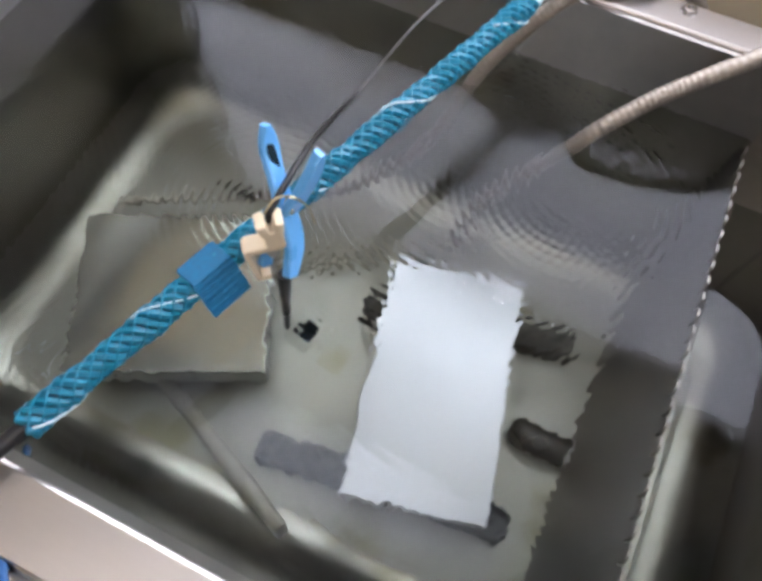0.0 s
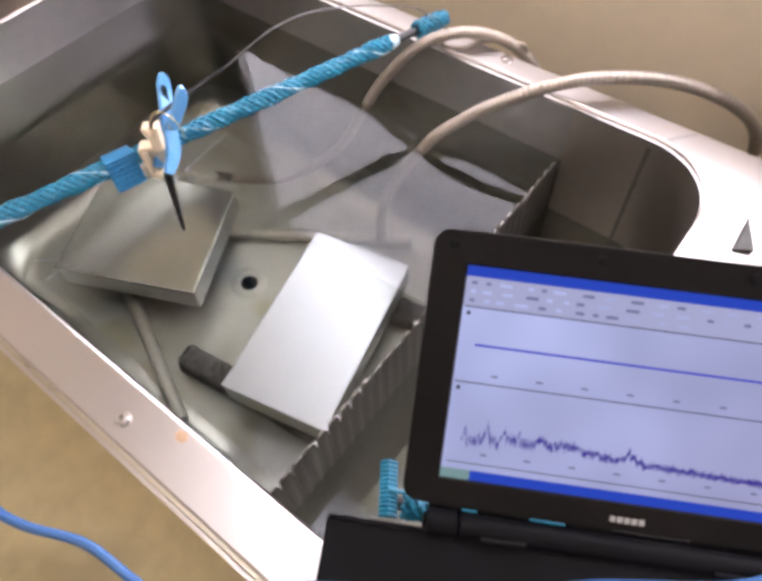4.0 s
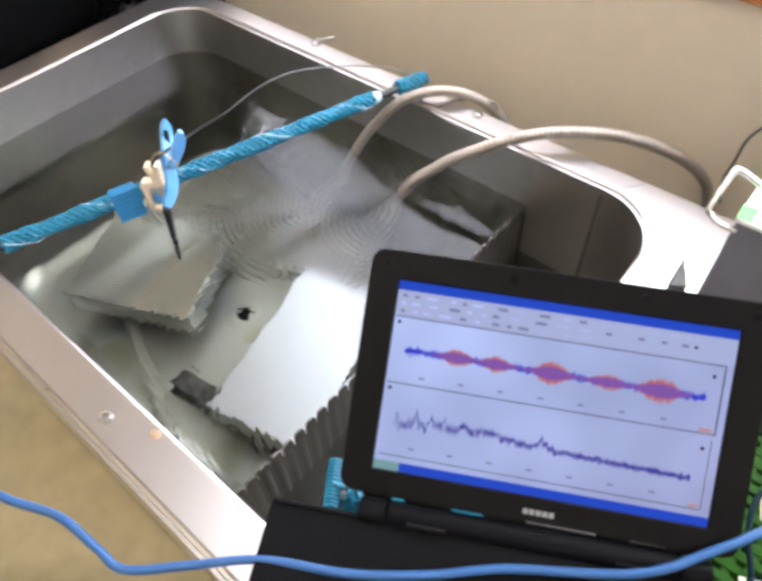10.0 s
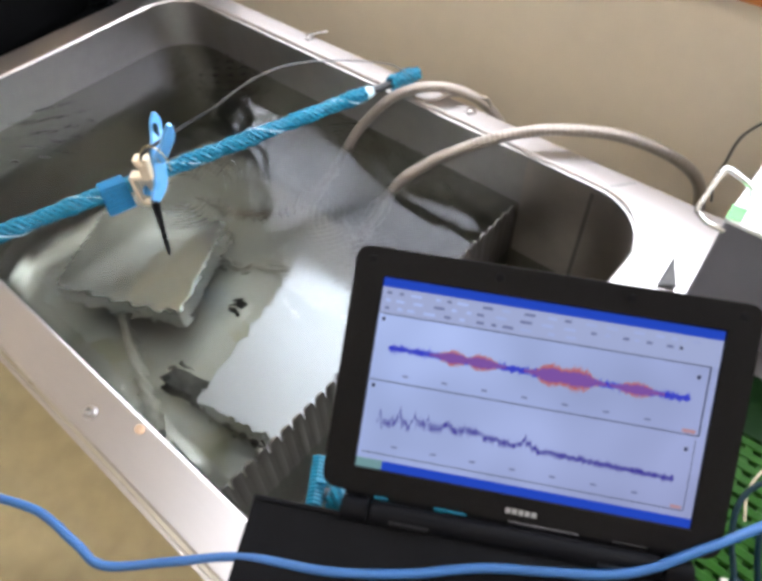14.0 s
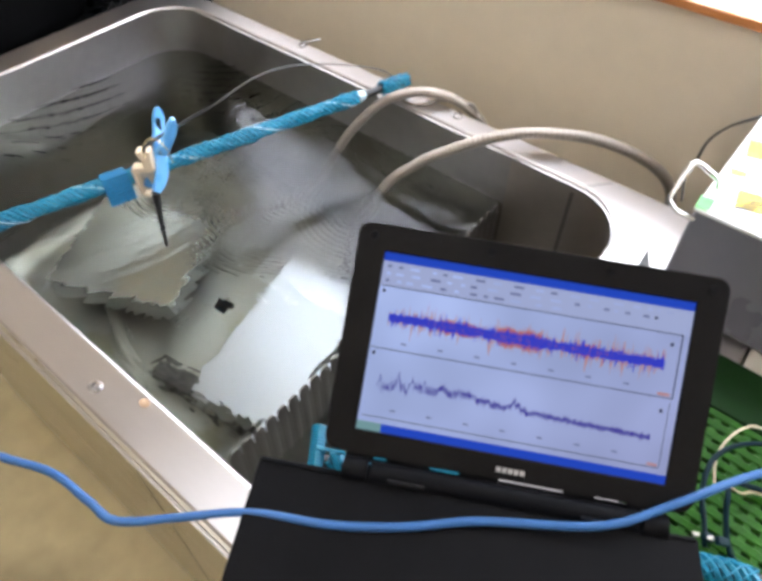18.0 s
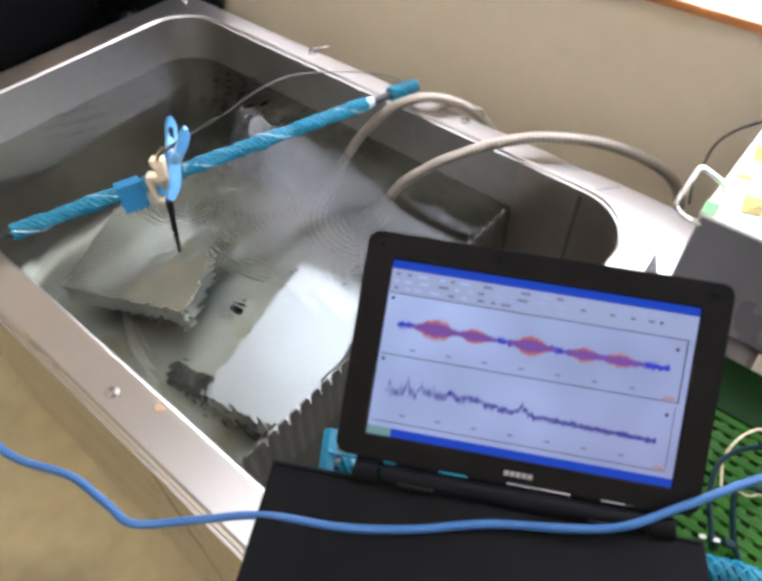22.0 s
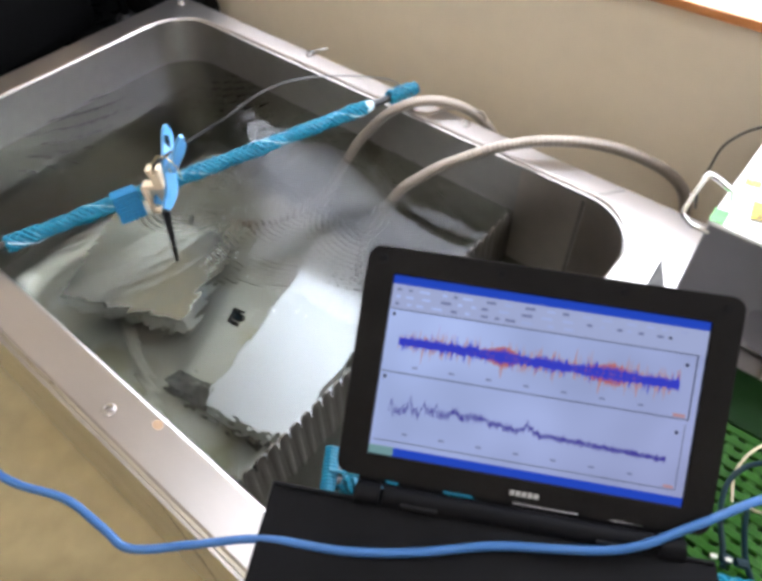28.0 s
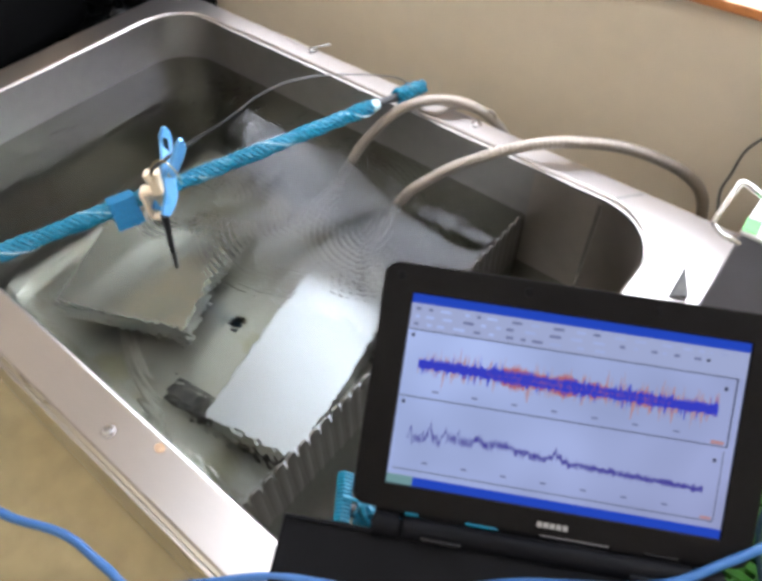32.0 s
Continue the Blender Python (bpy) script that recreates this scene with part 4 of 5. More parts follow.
for x, y in ((-0.1215, 0.0765), (-0.036, 0.0775), (0.050, 0.0775), (0.1210, 0.0765)):
    part("rubber_bump", tube([(x, y, 0.0008), (x, y, 0.0018), (x, y, 0.0022)], [0.0032, 0.003, 0.001], 12), M_LAPDARK, lid, local=Matrix())
M_LOGO = mat("pale_maker_mark", (0.30, 0.30, 0.30), 0.4)
for k in range(5):
    part("maker_mark", box((0.0034, 0.0036, 0.0004), Matrix.Translation((-0.0051 + 0.0043 * k, -SH / 2 - 0.0105, 0.0011)), 0.0001), M_LOGO, lid, "pale grey block of the maker mark", local=Matrix())
screen = part("screen", box((SW + 0.001, SH + 0.001, 0.0006), Matrix.Translation((0, 0, -0.0009))), M_LCD, laptop, "lit pale blue screen with two plots", local=LS)


def at_screen(sx, sy):
    return (sx - 0.5) * SW, (0.5 - sy) * SH


def flat(x0, x1, y0, y1, z, bm=None, th=0.00005):
    """A thin patch on the screen, in shares of its width and height from the top."""
    bm = bm or bmesh.new()
    (a, b), (c, d) = at_screen(x0, y1), at_screen(x1, y0)
    return add_box(bm, (c - a, d - b, th), Matrix.Translation(((a + c) / 2, (b + d) / 2, z)))


ZS = -0.0005
part("title_bar", flat(0, 1, 0, 0.048, ZS), M_LCDBLUE, screen, "blue title bar", local=Matrix())
part("tool_bar", flat(0, 1, 0.048, 0.183, ZS), M_LCDBAR, screen, "pale tool bar", local=Matrix())
part("task_bar", flat(0.08, 1, 0.952, 1, ZS), M_LCDBLUE, screen, "blue task bar", local=Matrix())
part("start_button", flat(0, 0.08, 0.952, 1, ZS), M_LCDGREEN, screen, "green-grey start button", local=Matrix())
rs = random.Random(4)
for row, n0 in ((0.075, 22), (0.115, 18), (0.155, 12)):
    x = 0.015
    for _ in range(n0):
        w = rs.uniform(0.012, 0.05)
        if x + w > 0.97:
            break
        part("tool_icon", flat(x, x + w * 0.7, row - 0.007, row + 0.007, ZS + 0.0001), (M_LCDLINE if w < 0.015 else M_LCDGREY) if rs.random() < 0.25 else M_LCD, screen, local=Matrix())
        x += w + rs.uniform(0.006, 0.035)
for x0, x1, y0, y1 in ((0.005, 0.98, 0.183, 0.188), (0.005, 0.98, 0.532, 0.537), (0.976, 0.980, 0.188, 0.532), (0.012, 0.972, 0.916, 0.920), (0.972, 0.974, 0.56, 0.916)):
    part("plot_frame", flat(x0, x1, y0, y1, ZS + 0.0001), M_LCDLINE, screen, local=Matrix())
for k in range(7):
    for y in (0.495, 0.872):
        part("axis_label", flat(0.10 + 0.12 * k, 0.118 + 0.12 * k, y - 0.006, y + 0.004, ZS + 0.0001), M_LCDGREY, screen, local=Matrix())
for x, y in ((0.945, 0.235), (0.945, 0.60), (0.012, 0.205), (0.012, 0.555)):
    part("plot_mark", flat(x, x + 0.010, y, y + 0.018, ZS + 0.0001), M_LCDLINE, screen, local=Matrix())
part("plot_value", flat(0.930, 0.968, 0.508, 0.526, ZS + 0.0001), M_LCDPEAK, screen, local=Matrix())
part("plot_value", flat(0.935, 0.966, 0.896, 0.911, ZS + 0.0001), M_LCDPEAK, screen, local=Matrix())
TY, TX0, TX1 = 0.357, 0.045, 0.937


def strip(cols, z):
    """One joined band on the screen from columns of x, top and bottom."""
    bm = bmesh.new()
    rows = []
    for x, y0, y1 in cols:
        (a, b), (_, d) = at_screen(x, y0), at_screen(x, y1)
        rows.append((bm.verts.new((a, b, z)), bm.verts.new((a, d, z))))
    for (a, b), (c, d) in zip(rows, rows[1:]):
        bm.faces.new((a, b, d, c))
    return bm


def comb(name, seed, low, high, mat_, z, n=300, fill=1.0, power=2.4):
    """A spiky band of random height about the trace's line."""
    g = random.Random(seed)
    cols = []
    for k in range(n):
        hh = low + (high - low) * g.random() ** power if g.random() < fill else 0.001
        off = g.uniform(-0.3, 0.3) * hh
        cols.append((TX0 + (TX1 - TX0) * k / n, TY + off - hh / 2, TY + off + hh / 2))
    return part(name, strip(cols, z), mat_, screen, local=Matrix())


line = part("trace_line", flat(TX0, TX1, TY - 0.005, TY + 0.005, ZS + 0.0006), M_LCDTRACE, screen, "blue signal line", local=Matrix())
combs = [comb("noise_band", 10 + k, 0.006 if k in (0, 3) else 0.013, 0.090 if k in (0, 3) else 0.048, M_LCDTRACE, ZS + (0.0009 if k in (0, 3) else 0.0005) + 0.00002 * k, 380) for k in range(4)]
reds = [comb("peak_band", 20 + k, 0.004, 0.150, M_LCDPEAK, ZS + 0.0003 + 0.00002 * k, 380, fill=0.6, power=1.5) for k in range(2)]


def burst(half, high, seed):
    g = random.Random(seed)
    n, cols = 120, []
    for k in range(n):
        s = -1 + 2 * k / (n - 1)
        hh = high * math.exp(-(s * 1.7) ** 2) * g.uniform(0.45, 1.0) + 0.003
        cols.append((0.5 + half * s, 0.5 - hh, 0.5 + hh))
    bm = strip(cols, 0)
    core = strip([(x, 0.5 - 0.6 * (0.5 - a) - g.uniform(0, 0.006), 0.5 + 0.6 * (b - 0.5) + g.uniform(0, 0.006)) for x, a, b in cols], 0.0004)
    for f in core.faces:
        bm.faces.new([bm.verts.new(v.co) for v in f.verts]).material_index = 1
    core.free()
    return bm


def burst_pose(sx, z=ZS + 0.0004):
    x, y = at_screen(sx, TY)
    return Matrix.Translation((x, y, z))


bursts = [part("signal_burst", burst(hw, hh, s), M_LCDRED, screen, "red-orange burst on the signal line", local=burst_pose(0.5)) for hw, hh, s in ((0.075, 0.050, 1), (0.085, 0.066, 2), (0.075, 0.046, 3), (0.090, 0.078, 4), (0.080, 0.046, 5))]
for ob in bursts:
    ob.data.materials.append(M_LCDMIX)


def spectrum(mat_, z, seed):
    """The falling noise spectrum of the lower plot."""
    g = random.Random(seed)
    n, cols = 520, []
    for k in range(n):
        s = k / n
        y = float(np.interp(s, (0, 0.10, 0.2, 0.33, 0.42, 0.47, 0.505, 0.55, 0.75, 1.0), (0.752, 0.735, 0.722, 0.722, 0.742, 0.742, 0.722, 0.748, 0.757, 0.766)))
        rough = 0.024 * (1 - s) ** 1.5 + 0.006
        y += g.uniform(-rough, rough) + 0.010 * math.sin(s * 70) * (1 - s) ** 2
        for at, tall in ((0.01, 0.05), (0.075, 0.055), (0.13, 0.045), (0.175, 0.03), (0.24, 0.022), (0.30, 0.026), (0.36, 0.016), (0.505, 0.022)):
            y -= tall * math.exp(-abs(s - at) / 0.005)
        hh = g.uniform(0.008, 0.044)
        cols.append((0.044 + 0.888 * s, y - hh / 2, y + hh / 2))
    return part("spectrum_trace", strip(cols, z), mat_, screen, "indigo spectrum line", local=Matrix())


spec = spectrum(M_LCDDARKTRACE, ZS + 0.0003, 7)
# base and hinge
bm = box((0.259, 0.178, 0.020), Matrix.Translation((0, -0.092, -0.0135)), 0.004, 3)
part("base", bm, M_LAP, laptop, "matt black base half", local=LB)
for x0, x1, r in ((-0.116, -0.0985, 0.0088), (-0.096, 0.096, 0.0078), (0.0985, 0.116, 0.0088)):
    part("hinge", tube([(x0, 0.0015, 0.0046), (x1, 0.0015, 0.0046)], r, 18), M_LAPDARK, laptop, local=LB)
for x0, x1 in ((-0.1160, -0.0030), (0.0440, 0.0660), (0.0900, 0.1160)):
    part("hinge_lip", box((x1 - x0, 0.007, 0.004), Matrix.Translation(((x0 + x1) / 2, -0.0862, -0.0035)), 0.0008), M_LAPDARK, laptop, local=LS)
for x0, x1, deep in ((-0.0028, 0.0438, 0.0042), (0.0662, 0.0898, 0.0046)):
    part("hinge_lip", box((x1 - x0, deep, 0.004), Matrix.Translation(((x0 + x1) / 2, -0.0897 + deep / 2, -0.0035)), 0.0008), M_LAPDARK, laptop, local=LS)
part("hinge_cover", box((0.236, 0.013, 0.012), Matrix.Translation((0, 0.003, -0.0055)), 0.002), M_LAPDARK, laptop, local=LB)
for k in range(30):
    part("vent_slot", box((0.0012, 0.0016, 0.0060), pose(-0.082 + 0.0018 * k if k < 15 else 0.056 + 0.0018 * (k - 15), -0.0046, 0.0090, 40)), M_BLACKROD, laptop, local=LB)

# ---- board over the keys ----
bcol = thing("black_board", label="thin matt black board lying on the laptop keyboard", category="board", turn=BASE)
bl = BASE.inverted() @ Vector((0.182, 0.036, 0.04))
bw, bd = 0.316, 0.235
bm = box((bw, bd, 0.0055), Matrix.Translation((bl.x + bw / 2, bl.y - bd / 2, 0.0018)), 0.0012, 2)
part("panel", bm, M_BOARD, bcol, local=Matrix())
part("edge_strip", box((bw - 0.004, 0.003, 0.0022), Matrix.Translation((bl.x + bw / 2, bl.y - 0.002, 0.0052)), 0.0008), M_LAPDARK, bcol, local=Matrix())

# ---- second sleeved bar under the hinge ----
A2, B2 = Vector((0.204, 0.075, 0.0095)), Vector((0.508, 0.207, 0.0095))
bar2 = thing("sleeved_bar", A2, "turquoise mesh-wrapped bar lying under the laptop hinge", "bar", "mesh-wrapped bars")
part("core", tube([A2, B2], 0.005, 12), M_BLACKROD, bar2)
sleeve(bar2, A2 + (B2 - A2) * 0.02, B2 - (B2 - A2) * 0.02, 0.0078)
E1, E2 = Vector((0.186, 0.093, 0.013)), Vector((0.207, 0.064, 0.013))
bm = bmesh.new()
for k in range(13):
    p = E1 + (E2 - E1) * (k / 12)
    side = Vector((0.83, 0.56, 0))
    add_tube(bm, [p - side * 0.0052, p - side * 0.0048 + Vector((0, 0, 0.003)), p + Vector((0, 0, 0.0056)), p + side * 0.0048 + Vector((0, 0, 0.003)), p + side * 0.0052], 0.0015, 6)
endwrap = part("mesh_end", tube([E1, E2], 0.0050, 10), M_ROPE, bar2, "ribbed turquoise mesh end")
part("ribs", bm, M_ROPE, endwrap, "ribbed turquoise mesh end")
part("tie_cord", tube(spline([E1 + (E2 - E1) * 0.55 + Vector((0, 0, 0.006)), (0.212, 0.083, 0.022), (0.226, 0.086, 0.030)], 10), 0.0014, 6), M_ROPE, bar2)

# strands stand in for the bar's mesh, placed to fit the camera's view
for x0, x1 in ((-0.0955, -0.0860), (-0.054, -0.032)):
    bm = bmesh.new()
    for k in range(2):
        add_tube(bm, [SCREEN @ Vector((x0 + (x1 - x0) * q / 8, -0.0844 - 0.0008 * k + 0.0002 * math.sin(q * 2.1 + k), 0.0006)) for q in range(9)], [0.0003, 0.0005, 0.0006, 0.0005, 0.0006, 0.0005, 0.0006, 0.0005, 0.0002], 5)
    part("gap_strand", bm, M_ROPE, bar2, "turquoise strands laid at the hinge gap to suit the camera's view")

# ---- blue cable ----
cz = 0.047
cable = [(-0.30, 0.03, -0.10), (-0.22, -0.02, 0.0), (-0.15, -0.045, 0.035), (-0.077, -0.063, cz), (-0.02, -0.083, cz), (0.008, -0.091, cz), (0.035, -0.086, cz), (0.075, -0.069, cz), (0.115, -0.064, cz), (0.141, -0.060, cz), (0.172, -0.031, cz), (0.206, 0.002, cz), (0.255, 0.032, cz - 0.001),
         (0.295, 0.064, cz - 0.002), (0.333, 0.101, cz - 0.003), (0.399, 0.152, cz - 0.003), (0.432, 0.198, cz), (0.469, 0.257, cz), (0.52, 0.32, cz - 0.01), (0.62, 0.36, 0.03)]
net = thing("network_cable", (0.141, -0.06, 0.0), "light blue round cable draped over the black board", "cable")
part("jacket", tube(spline(cable, 170), 0.0031, 12), M_CABLE, net)

# ---- instrument box ----
side = thing("side_table", (0.8, 0.2, FLOOR_Z), "pale side table beside the tank", "table")
part("tabletop", span(OX1 + 0.003, 1.15, -0.35, 0.67, -0.03, -0.002, 0.003), M_SIDE, side)
for x in (0.47, 1.11):
    for y in (-0.31, 0.63):
        part("leg", span(x - 0.02, x + 0.02, y - 0.02, y + 0.02, FLOOR_Z, -0.03), M_BOXSIDE, side)
DX0, DX1, DY0, DY1, DZ = 0.333, 0.575, 0.414, 0.665, 0.12
dev = thing("instrument_box", ((DX0 + DX1) / 2, (DY0 + DY1) / 2, 0), "grey instrument box with a white top, yellow label and wire handle", "instrument")
part("body", span(DX0, DX1, DY0, DY1, 0.002, DZ - 0.004, 0.003), M_DEVBODY, dev, "dark grey enamelled sides")
top = part("top_panel", span(DX0 - 0.001, DX1 + 0.001, DY0 - 0.001, DY1 + 0.001, DZ - 0.004, DZ, 0.0015), M_DEVTOP, dev, "white painted top")
for x, y, w, d in ((0.372, 0.452, 0.034, 0.026), (0.345, 0.484, 0.014, 0.010), (0.349, 0.530, 0.022, 0.030), (0.43, 0.50, 0.05, 0.05)):
    part("label", box((w, d, 0.0008), pose(x, y, DZ + 0.0003, 0, 0, 12), 0.0003), M_YELLOW, top, "yellow paper label")
for k in range(4):
    part("print_bar", box((0.016 - 0.003 * (k % 2), 0.0022, 0.0005), pose(0.366 + 0.002 * k, 0.438 + 0.005 * k, DZ + 0.0009, 0, 0, 20)), M_INK, top, "unreadable dark print")
part("sticker", box((0.012, 0.018, 0.0008), pose(0.3375, 0.4235, DZ + 0.0004, 0, 0, 4), 0.0003), M_GREENLEAF, top, "small green sticker")
hp = [(0.336, 0.4135, 0.108), (0.322, 0.409, 0.112), (0.3135, 0.4075, 0.119), (0.3115, 0.409, 0.123), (0.3115, 0.413, 0.128), (0.313, 0.427, 0.141), (0.314, 0.432, 0.1455), (0.317, 0.435, 0.146), (0.326, 0.437, 0.142), (0.337, 0.440, 0.134), (0.341, 0.441, 0.119)]
part("wire_handle", tube(spline(hp, 60), 0.0023, 10), M_CHROME, dev, "bright bent wire handle")
part("power_lead", tube(spline([(0.300, 0.572, 0.003), (0.291, 0.592, 0.016), (0.292, 0.6, 0.034), (0.294, 0.6, 0.065), (0.305, 0.6, 0.088), (0.321, 0.6, 0.105), (0.36, 0.61, 0.132), (0.42, 0.64, 0.138), (0.45, 0.655, 0.121)], 50), 0.0014, 8), M_BLACKWIRE, dev, "black lead")
bm = bmesh.new()
low = [(0.3075, 0.431, 0.0012), (0.3215, 0.438, 0.0012), (0.3055, 0.468, 0.0012)]
add_loft(bm, [low, [(x, y, z + 0.0018 + 0.002 * k) for k, (x, y, z) in enumerate(low)]])
bm.faces.new([bm.verts.new((x, y, z + 0.0018 + 0.002 * k)) for k, (x, y, z) in enumerate(low)])
tab = part("foot_tab", bm, M_TAB, dev, "bent grey metal tab")
part("tab_edge", tube([(0.3070, 0.431, 0.0022), (0.3050, 0.4685, 0.0065)], 0.0011, 6), M_BLACKWIRE, tab, "dark cut edge")
# ---- green mat ----
mat_g = thing("green_mat", (0.58, 0.12, 0.0), "bright green ribbed plastic mat under loose cables", "mat")
GX0, GX1, GY0, GY1, RIB_Y = 0.402, 0.74, -0.12, 0.388, 0.160
part("backing", span(GX0, GX1, GY0, GY1, 0.0002, 0.003, 0.001), M_GREENDK, mat_g, "dark green backing")
# far strip coloured dark green for the shade lying on that zone
part("shaded_strip", span(GX0, GX1, 0.327, GY1 - 0.002, 0.003, 0.0065, 0.002), M_GREENDK, mat_g, "flat far strip in dark green for the shade on the mat")
rail, bridge, y = None, None, 0.321
while y > RIB_Y:
    at = Vector(((GX0 + GX1) / 2, y, 0.0052)) - PLACE[mat_g].translation
    if rail is None:
        rail = part("rail", box((GX1 - GX0 - 0.006, 0.0080, 0.0046), None, 0.0012, 1), M_GREEN, mat_g, "bright green rail", local=Matrix.Translation(at))
    else:
        ob = new("rail", rail.data)
        ob.parent = mat_g
        ob.location = at
    for k in range(14):
        at = Vector((GX0 + 0.008 + 0.0125 * k, y - 0.0054, 0.0048)) - PLACE[mat_g].translation
        if bridge is None:
            bridge = part("bridge", box((0.0060, 0.0034, 0.0036)), M_GREEN, mat_g, "bright green bridge", local=Matrix.Translation(at))
        else:
            ob = new("bridge", bridge.data)
            ob.parent = mat_g
            ob.location = at
    y -= 0.0108
for name, pts, r, m, lab in (("loose_cable", [(0.60, 0.33, 0.012), (0.50, 0.318, 0.026), (0.466, 0.2976, 0.030), (0.4477, 0.2776, 0.029), (0.4424, 0.2565, 0.026), (0.448, 0.2335, 0.021), (0.4586, 0.2164, 0.015), (0.4656, 0.2036, 0.010)], 0.0021, M_TEAL, "dark teal cable looping over the mat"),
                             ("loose_cable", [(0.60, 0.29, 0.010), (0.50, 0.276, 0.012), (0.4633, 0.2583, 0.022), (0.4624, 0.2444, 0.023), (0.4689, 0.2283, 0.018), (0.4777, 0.2151, 0.012), (0.4951, 0.196, 0.010)], 0.0021, M_TEAL, "dark teal cable bent down beside the laptop"),
                             ("thin_cable", [(0.56, 0.36, 0.010), (0.49, 0.328, 0.020), (0.4618, 0.3132, 0.028), (0.4528, 0.3054, 0.030), (0.4458, 0.2893, 0.028), (0.4448, 0.2729, 0.020), (0.4525, 0.255, 0.012)], 0.0009, M_CREAM, "thin cream wire over the mat"),
                             ("thin_cable", [(0.4636, 0.2591, 0.012), (0.472, 0.2594, 0.014), (0.4832, 0.2677, 0.014), (0.53, 0.275, 0.010), (0.60, 0.27, 0.009)], 0.0008, M_CREAM, "thin cream wire over the mat")):
    ob = thing(name, pts[0], lab, "cable", "loose cables")
    part("jacket", tube(spline(pts, 40), r, 8), m, ob)
for x, y in ((0.4554, 0.2029), (0.4642, 0.2066)):
    plug = thing("cable_plug", (x, y, 0.0), "small bright metal plug at the laptop side", "plug", "plugs")
    part("shell", box((0.005, 0.003, 0.0025), pose(x, y, 0.0195, 0, 0, 30), 0.0008), M_ROD, plug)
    part("boot", box((0.009, 0.006, 0.005), pose(x + 0.008, y + 0.0045, 0.0175, 0, 20, 30), 0.0015), M_TEAL, plug)

# ---- black gear beyond the tank end ----
case = thing("equipment_case", (-0.95, 0.34, FLOOR_Z), "large black equipment case in shadow beside the tank", "case")
part("body", span(-1.28, -0.66, 0.15, 0.665, FLOOR_Z, -0.10, 0.015), M_BLACKBAG, case)
part("lid", span(-1.285, -0.655, 0.145, 0.675, -0.10, -0.06, 0.012), M_BLACKGLOSS, case)
for y in (0.24, 0.5):
    part("latch", span(-0.656, -0.648, y - 0.02, y + 0.02, -0.13, -0.075, 0.002), M_CHROME, case)
bm = bmesh.new()
add_box(bm, (0.34, 0.30, 0.15), pose(-0.86, 0.30, 0.012, 0, 0, 12), 0.05, 4)
bmesh.ops.subdivide_edges(bm, edges=bm.edges[:], cuts=3, use_grid_fill=True)
for v in bm.verts:
    k = noise.noise(v.co * 14) * 0.018 + noise.noise(v.co * 45) * 0.005
    v.co += Vector((k, k * 0.6, k * 0.8 if v.co.z > -0.05 else 0))
bag = thing("black_bag", (-0.86, 0.22, -0.063), "crumpled black nylon bag on the equipment case", "bag")
part("shell", bm, M_BLACKBAG, bag)
part("strap", tube(spline([(-0.74, 0.10, 0.05), (-0.70, 0.17, 0.075), (-0.70, 0.24, 0.07), (-0.73, 0.33, 0.06)], 24), 0.008, 6), M_BLACKGLOSS, bag)
part("buckle", box((0.012, 0.02, 0.008), pose(-0.695, 0.245, 0.078, 20, 30, 10), 0.002), M_CHROME, bag, "small bright buckle")
part("zip_pull", box((0.004, 0.018, 0.003), pose(-0.712, 0.28, 0.07, 10, 40, 50), 0.001), M_CHROME, bag)
cab = thing("black_cabinet", (-0.97, 0.60, -0.06), "tall black cabinet in shadow behind the equipment case", "cabinet")
part("body", span(-1.28, -0.665, 0.535, 0.672, -0.06, 0.32, 0.006), M_BLACKBAG, cab)
part("door_edge", span(-0.90, -0.894, 0.531, 0.536, -0.05, 0.31, 0.001), M_BLACKGLOSS, cab)
post = thing("thin_post", (-0.725, 0.512, -0.06), "thin grey upright post on the case", "post")
part("tube", tube([(-0.725, 0.512, -0.06), (-0.725, 0.512, 0.3)], 0.008, 12), M_BLACKGLOSS, post)
part("foot", tube([(-0.725, 0.512, -0.06), (-0.725, 0.512, -0.05)], [0.02, 0.012], 14), M_BLACKROD, post)


# ---- what moves ----
def slide(sy, lit=True):
    """A shift down the screen; unlit traces lie behind its face."""
    return Matrix.Translation((0, -sy * SH, 0 if lit else -0.0016))


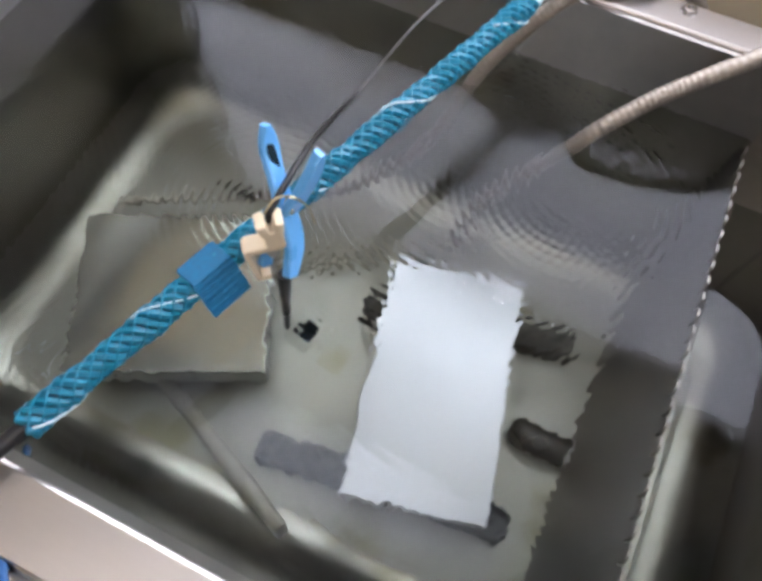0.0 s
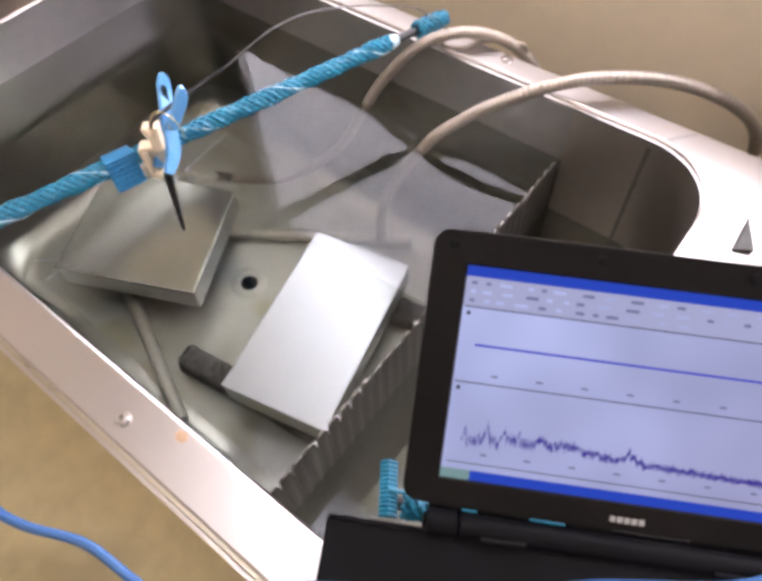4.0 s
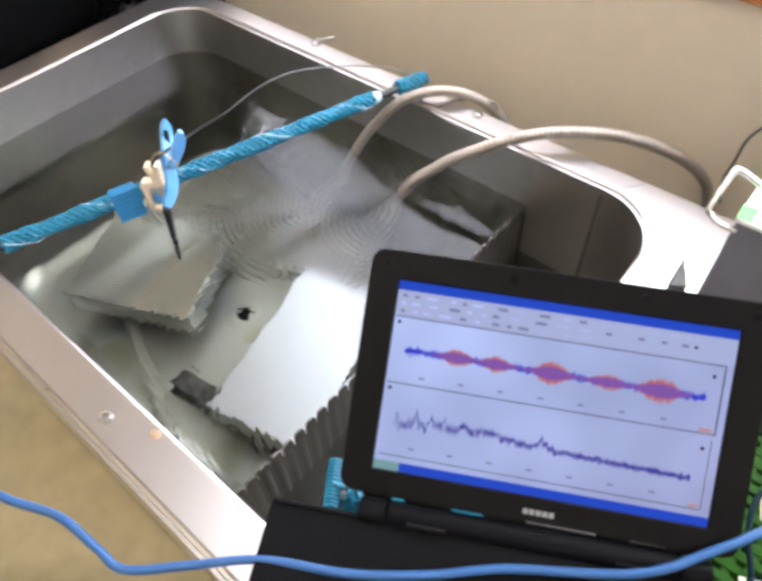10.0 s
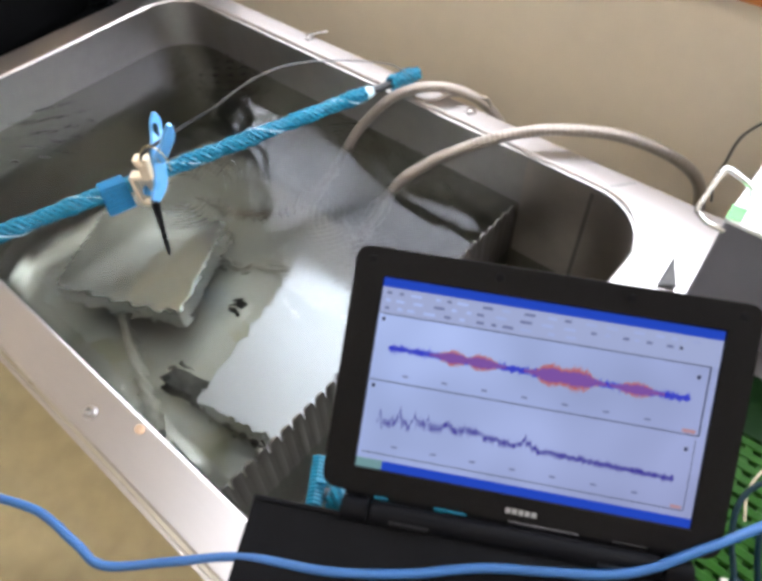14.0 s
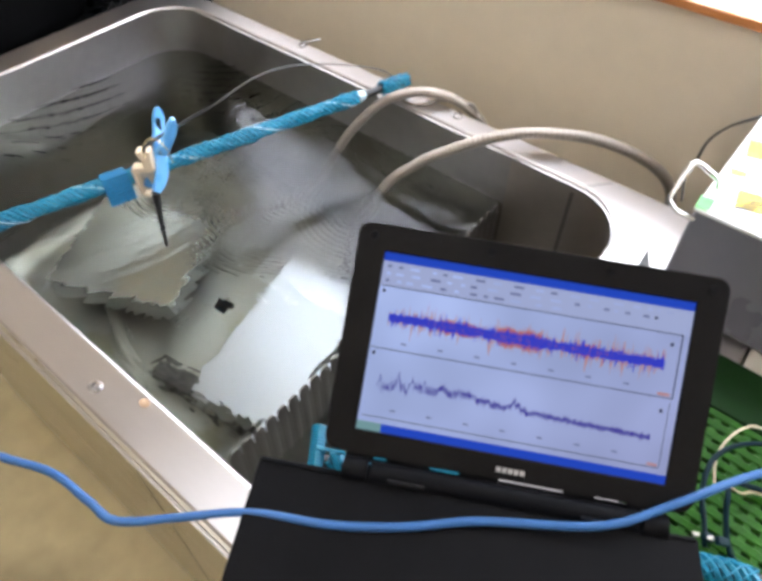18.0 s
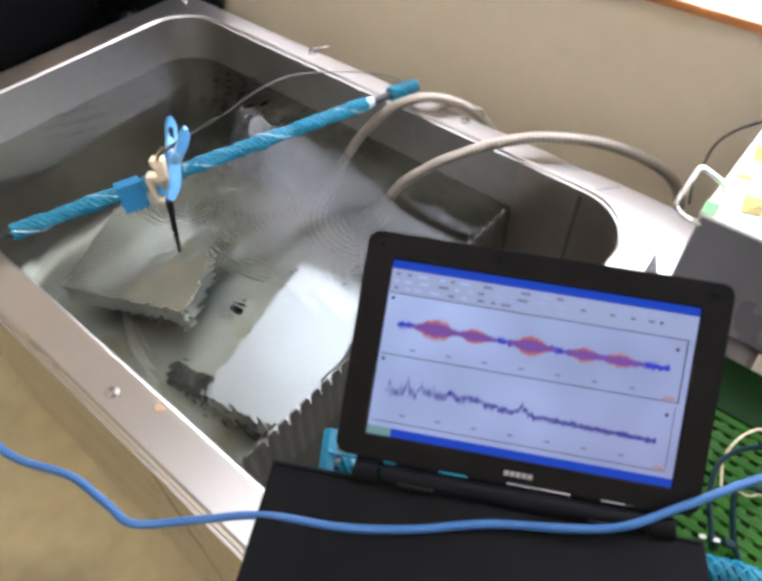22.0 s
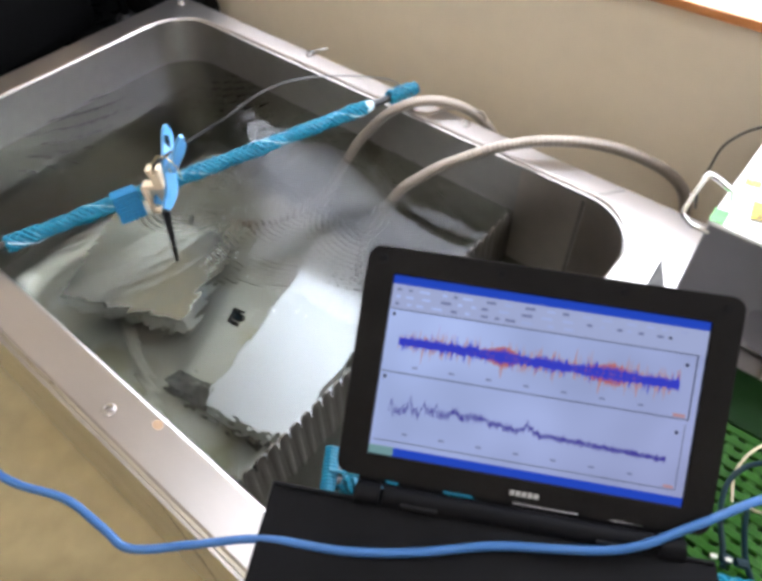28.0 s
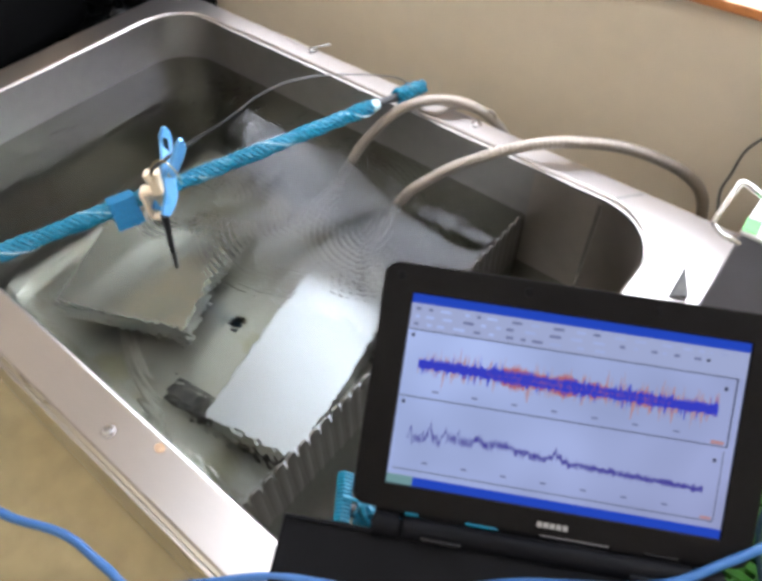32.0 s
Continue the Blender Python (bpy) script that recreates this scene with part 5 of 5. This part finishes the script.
def motions():
    # ripples die away by 1 s, calm up to 5.6 s, then stirred by the hoses; the added clear sheets slide past each other
    # by a few millimetres
    rows = [(0.0, 0.0024, 0.0012, 0.0), (0.4, 0.0011, 0.0006, 0.0), (0.8, 0.0002, 0.0001, 0.0), (1.0, 0.0, 0.0, 0.0), (5.6, 0.0, 0.0, 0.0), (6.0, 0.0009, 0.0005, 0.1), (6.5, 0.0014, 0.0007, 0.3), (7.0, 0.0011, 0.0006, 0.4), (9.0, 0.0013, 0.0007, 0.6), (10.0, 0.003, 0.002, 0.8)]
    for k in range(1, 45):
        t = 10.0 + k * 0.5
        rows.append((t, 0.006 * math.cos(t * 1.9), 0.006 * math.sin(t * 1.9) + 0.002, 1.0))
    walk(water, [(t, pose(0, 0.012 * a * math.sin(t * 1.7), WATER)) for t, x, y, a in rows])
    walk(lens_top, [(t, pose(0, 0.012 * a * math.sin(t * 1.7), WATER + 0.0040)) for t, x, y, a in rows])
    walk(lens_under, [(t, pose(x, 0.012 * a * math.sin(t * 1.7) + y, WATER + 0.0038)) for t, x, y, a in rows])
    walk(outlet, [(t, pose(0, 0.006 * a * math.sin(t * 1.7), WATER_R)) for t, x, y, a in rows])
    # quiet up to 17.2 s, loud to 22.2 s, quiet to 26 s, then loud
    loud = [(0, 0), (6, 0), (7, 0.1), (9, 0.3), (17.0, 0.3), (17.5, 1), (21.4, 1), (21.8, 0.25), (26.2, 0.25), (27.0, 1), (32, 1)]
    for k, ob in enumerate(combs):
        way = (-0.012, -0.006, 0.006, 0.012)[k]
        walk(ob, [(t, slide(way * a + 0.004 * a * math.sin(7 * t + k), a > 0.5 or (0 < a and k in (1, 2)))) for t, a in loud])
    for k, ob in enumerate(reds):
        way = (-0.012, 0.012)[k]
        walk(ob, [(t, slide(way * a, a > 0.5)) for t, a in loud])
    # shares of the trace's length at which the five bursts stand
    places = {7.0: (0.12, 0.42, 0.62, 0.44, 0.9), 7.5: (0.25, 0.43, 0.62, 0.44, 0.9), 8.0: (0.12, 0.28, 0.72, 0.50, 0.93), 8.5: (0.32, 0.84, 0.08, 0.70, 0.95),
              9.0: (0.10, 0.63, 0.40, 0.64, 0.95), 10.0: (0.12, 0.50, 0.28, 0.92, 0.72), 11.0: (0.42, 0.26, 0.06, 0.64, 0.92), 12.0: (0.17, 0.32, 0.50, 0.70, 0.93),
              13.0: (0.30, 0.57, 0.50, 0.93, 0.75), 14.5: (0.27, 0.55, 0.06, 0.56, 0.94), 17.0: (0.25, 0.42, 0.08, 0.58, 0.75), 21.6: (0.25, 0.50, 0.73, 0.08, 0.88),
              22.1: (0.25, 0.50, 0.73, 0.08, 0.88), 22.5: (0.32, 0.50, 0.65, 0.92, 0.10), 23.0: (0.38, 0.50, 0.22, 0.90, 0.75), 24.0: (0.40, 0.62, 0.22, 0.88, 0.50),
              25.0: (0.41, 0.70, 0.15, 0.71, 0.90), 25.5: (0.65, 0.40, 0.77, 0.88, 0.08), 29.0: (0.30, 0.36, 0.72, 0.70, 0.50), 31.0: (0.45, 0.55, 0.62, 0.30, 0.80), 32.0: (0.40, 0.50, 0.62, 0.30, 0.80)}
    for k, ob in enumerate(bursts):
        rest = [(0.0, burst_pose(0.6, -0.004)), (6.4, burst_pose(0.6, -0.004))]
        walk(ob, rest + [(t, burst_pose(TX0 + 0.07 + (TX1 - TX0 - 0.14) * p[k])) for t, p in places.items()])
    walk(spec, [(0, slide(0.06)), (5.5, slide(0.06)), (6.2, slide(0.03)), (7, slide(0)), (12, slide(0.004)), (19, slide(-0.004)), (32, slide(0))])


motions()
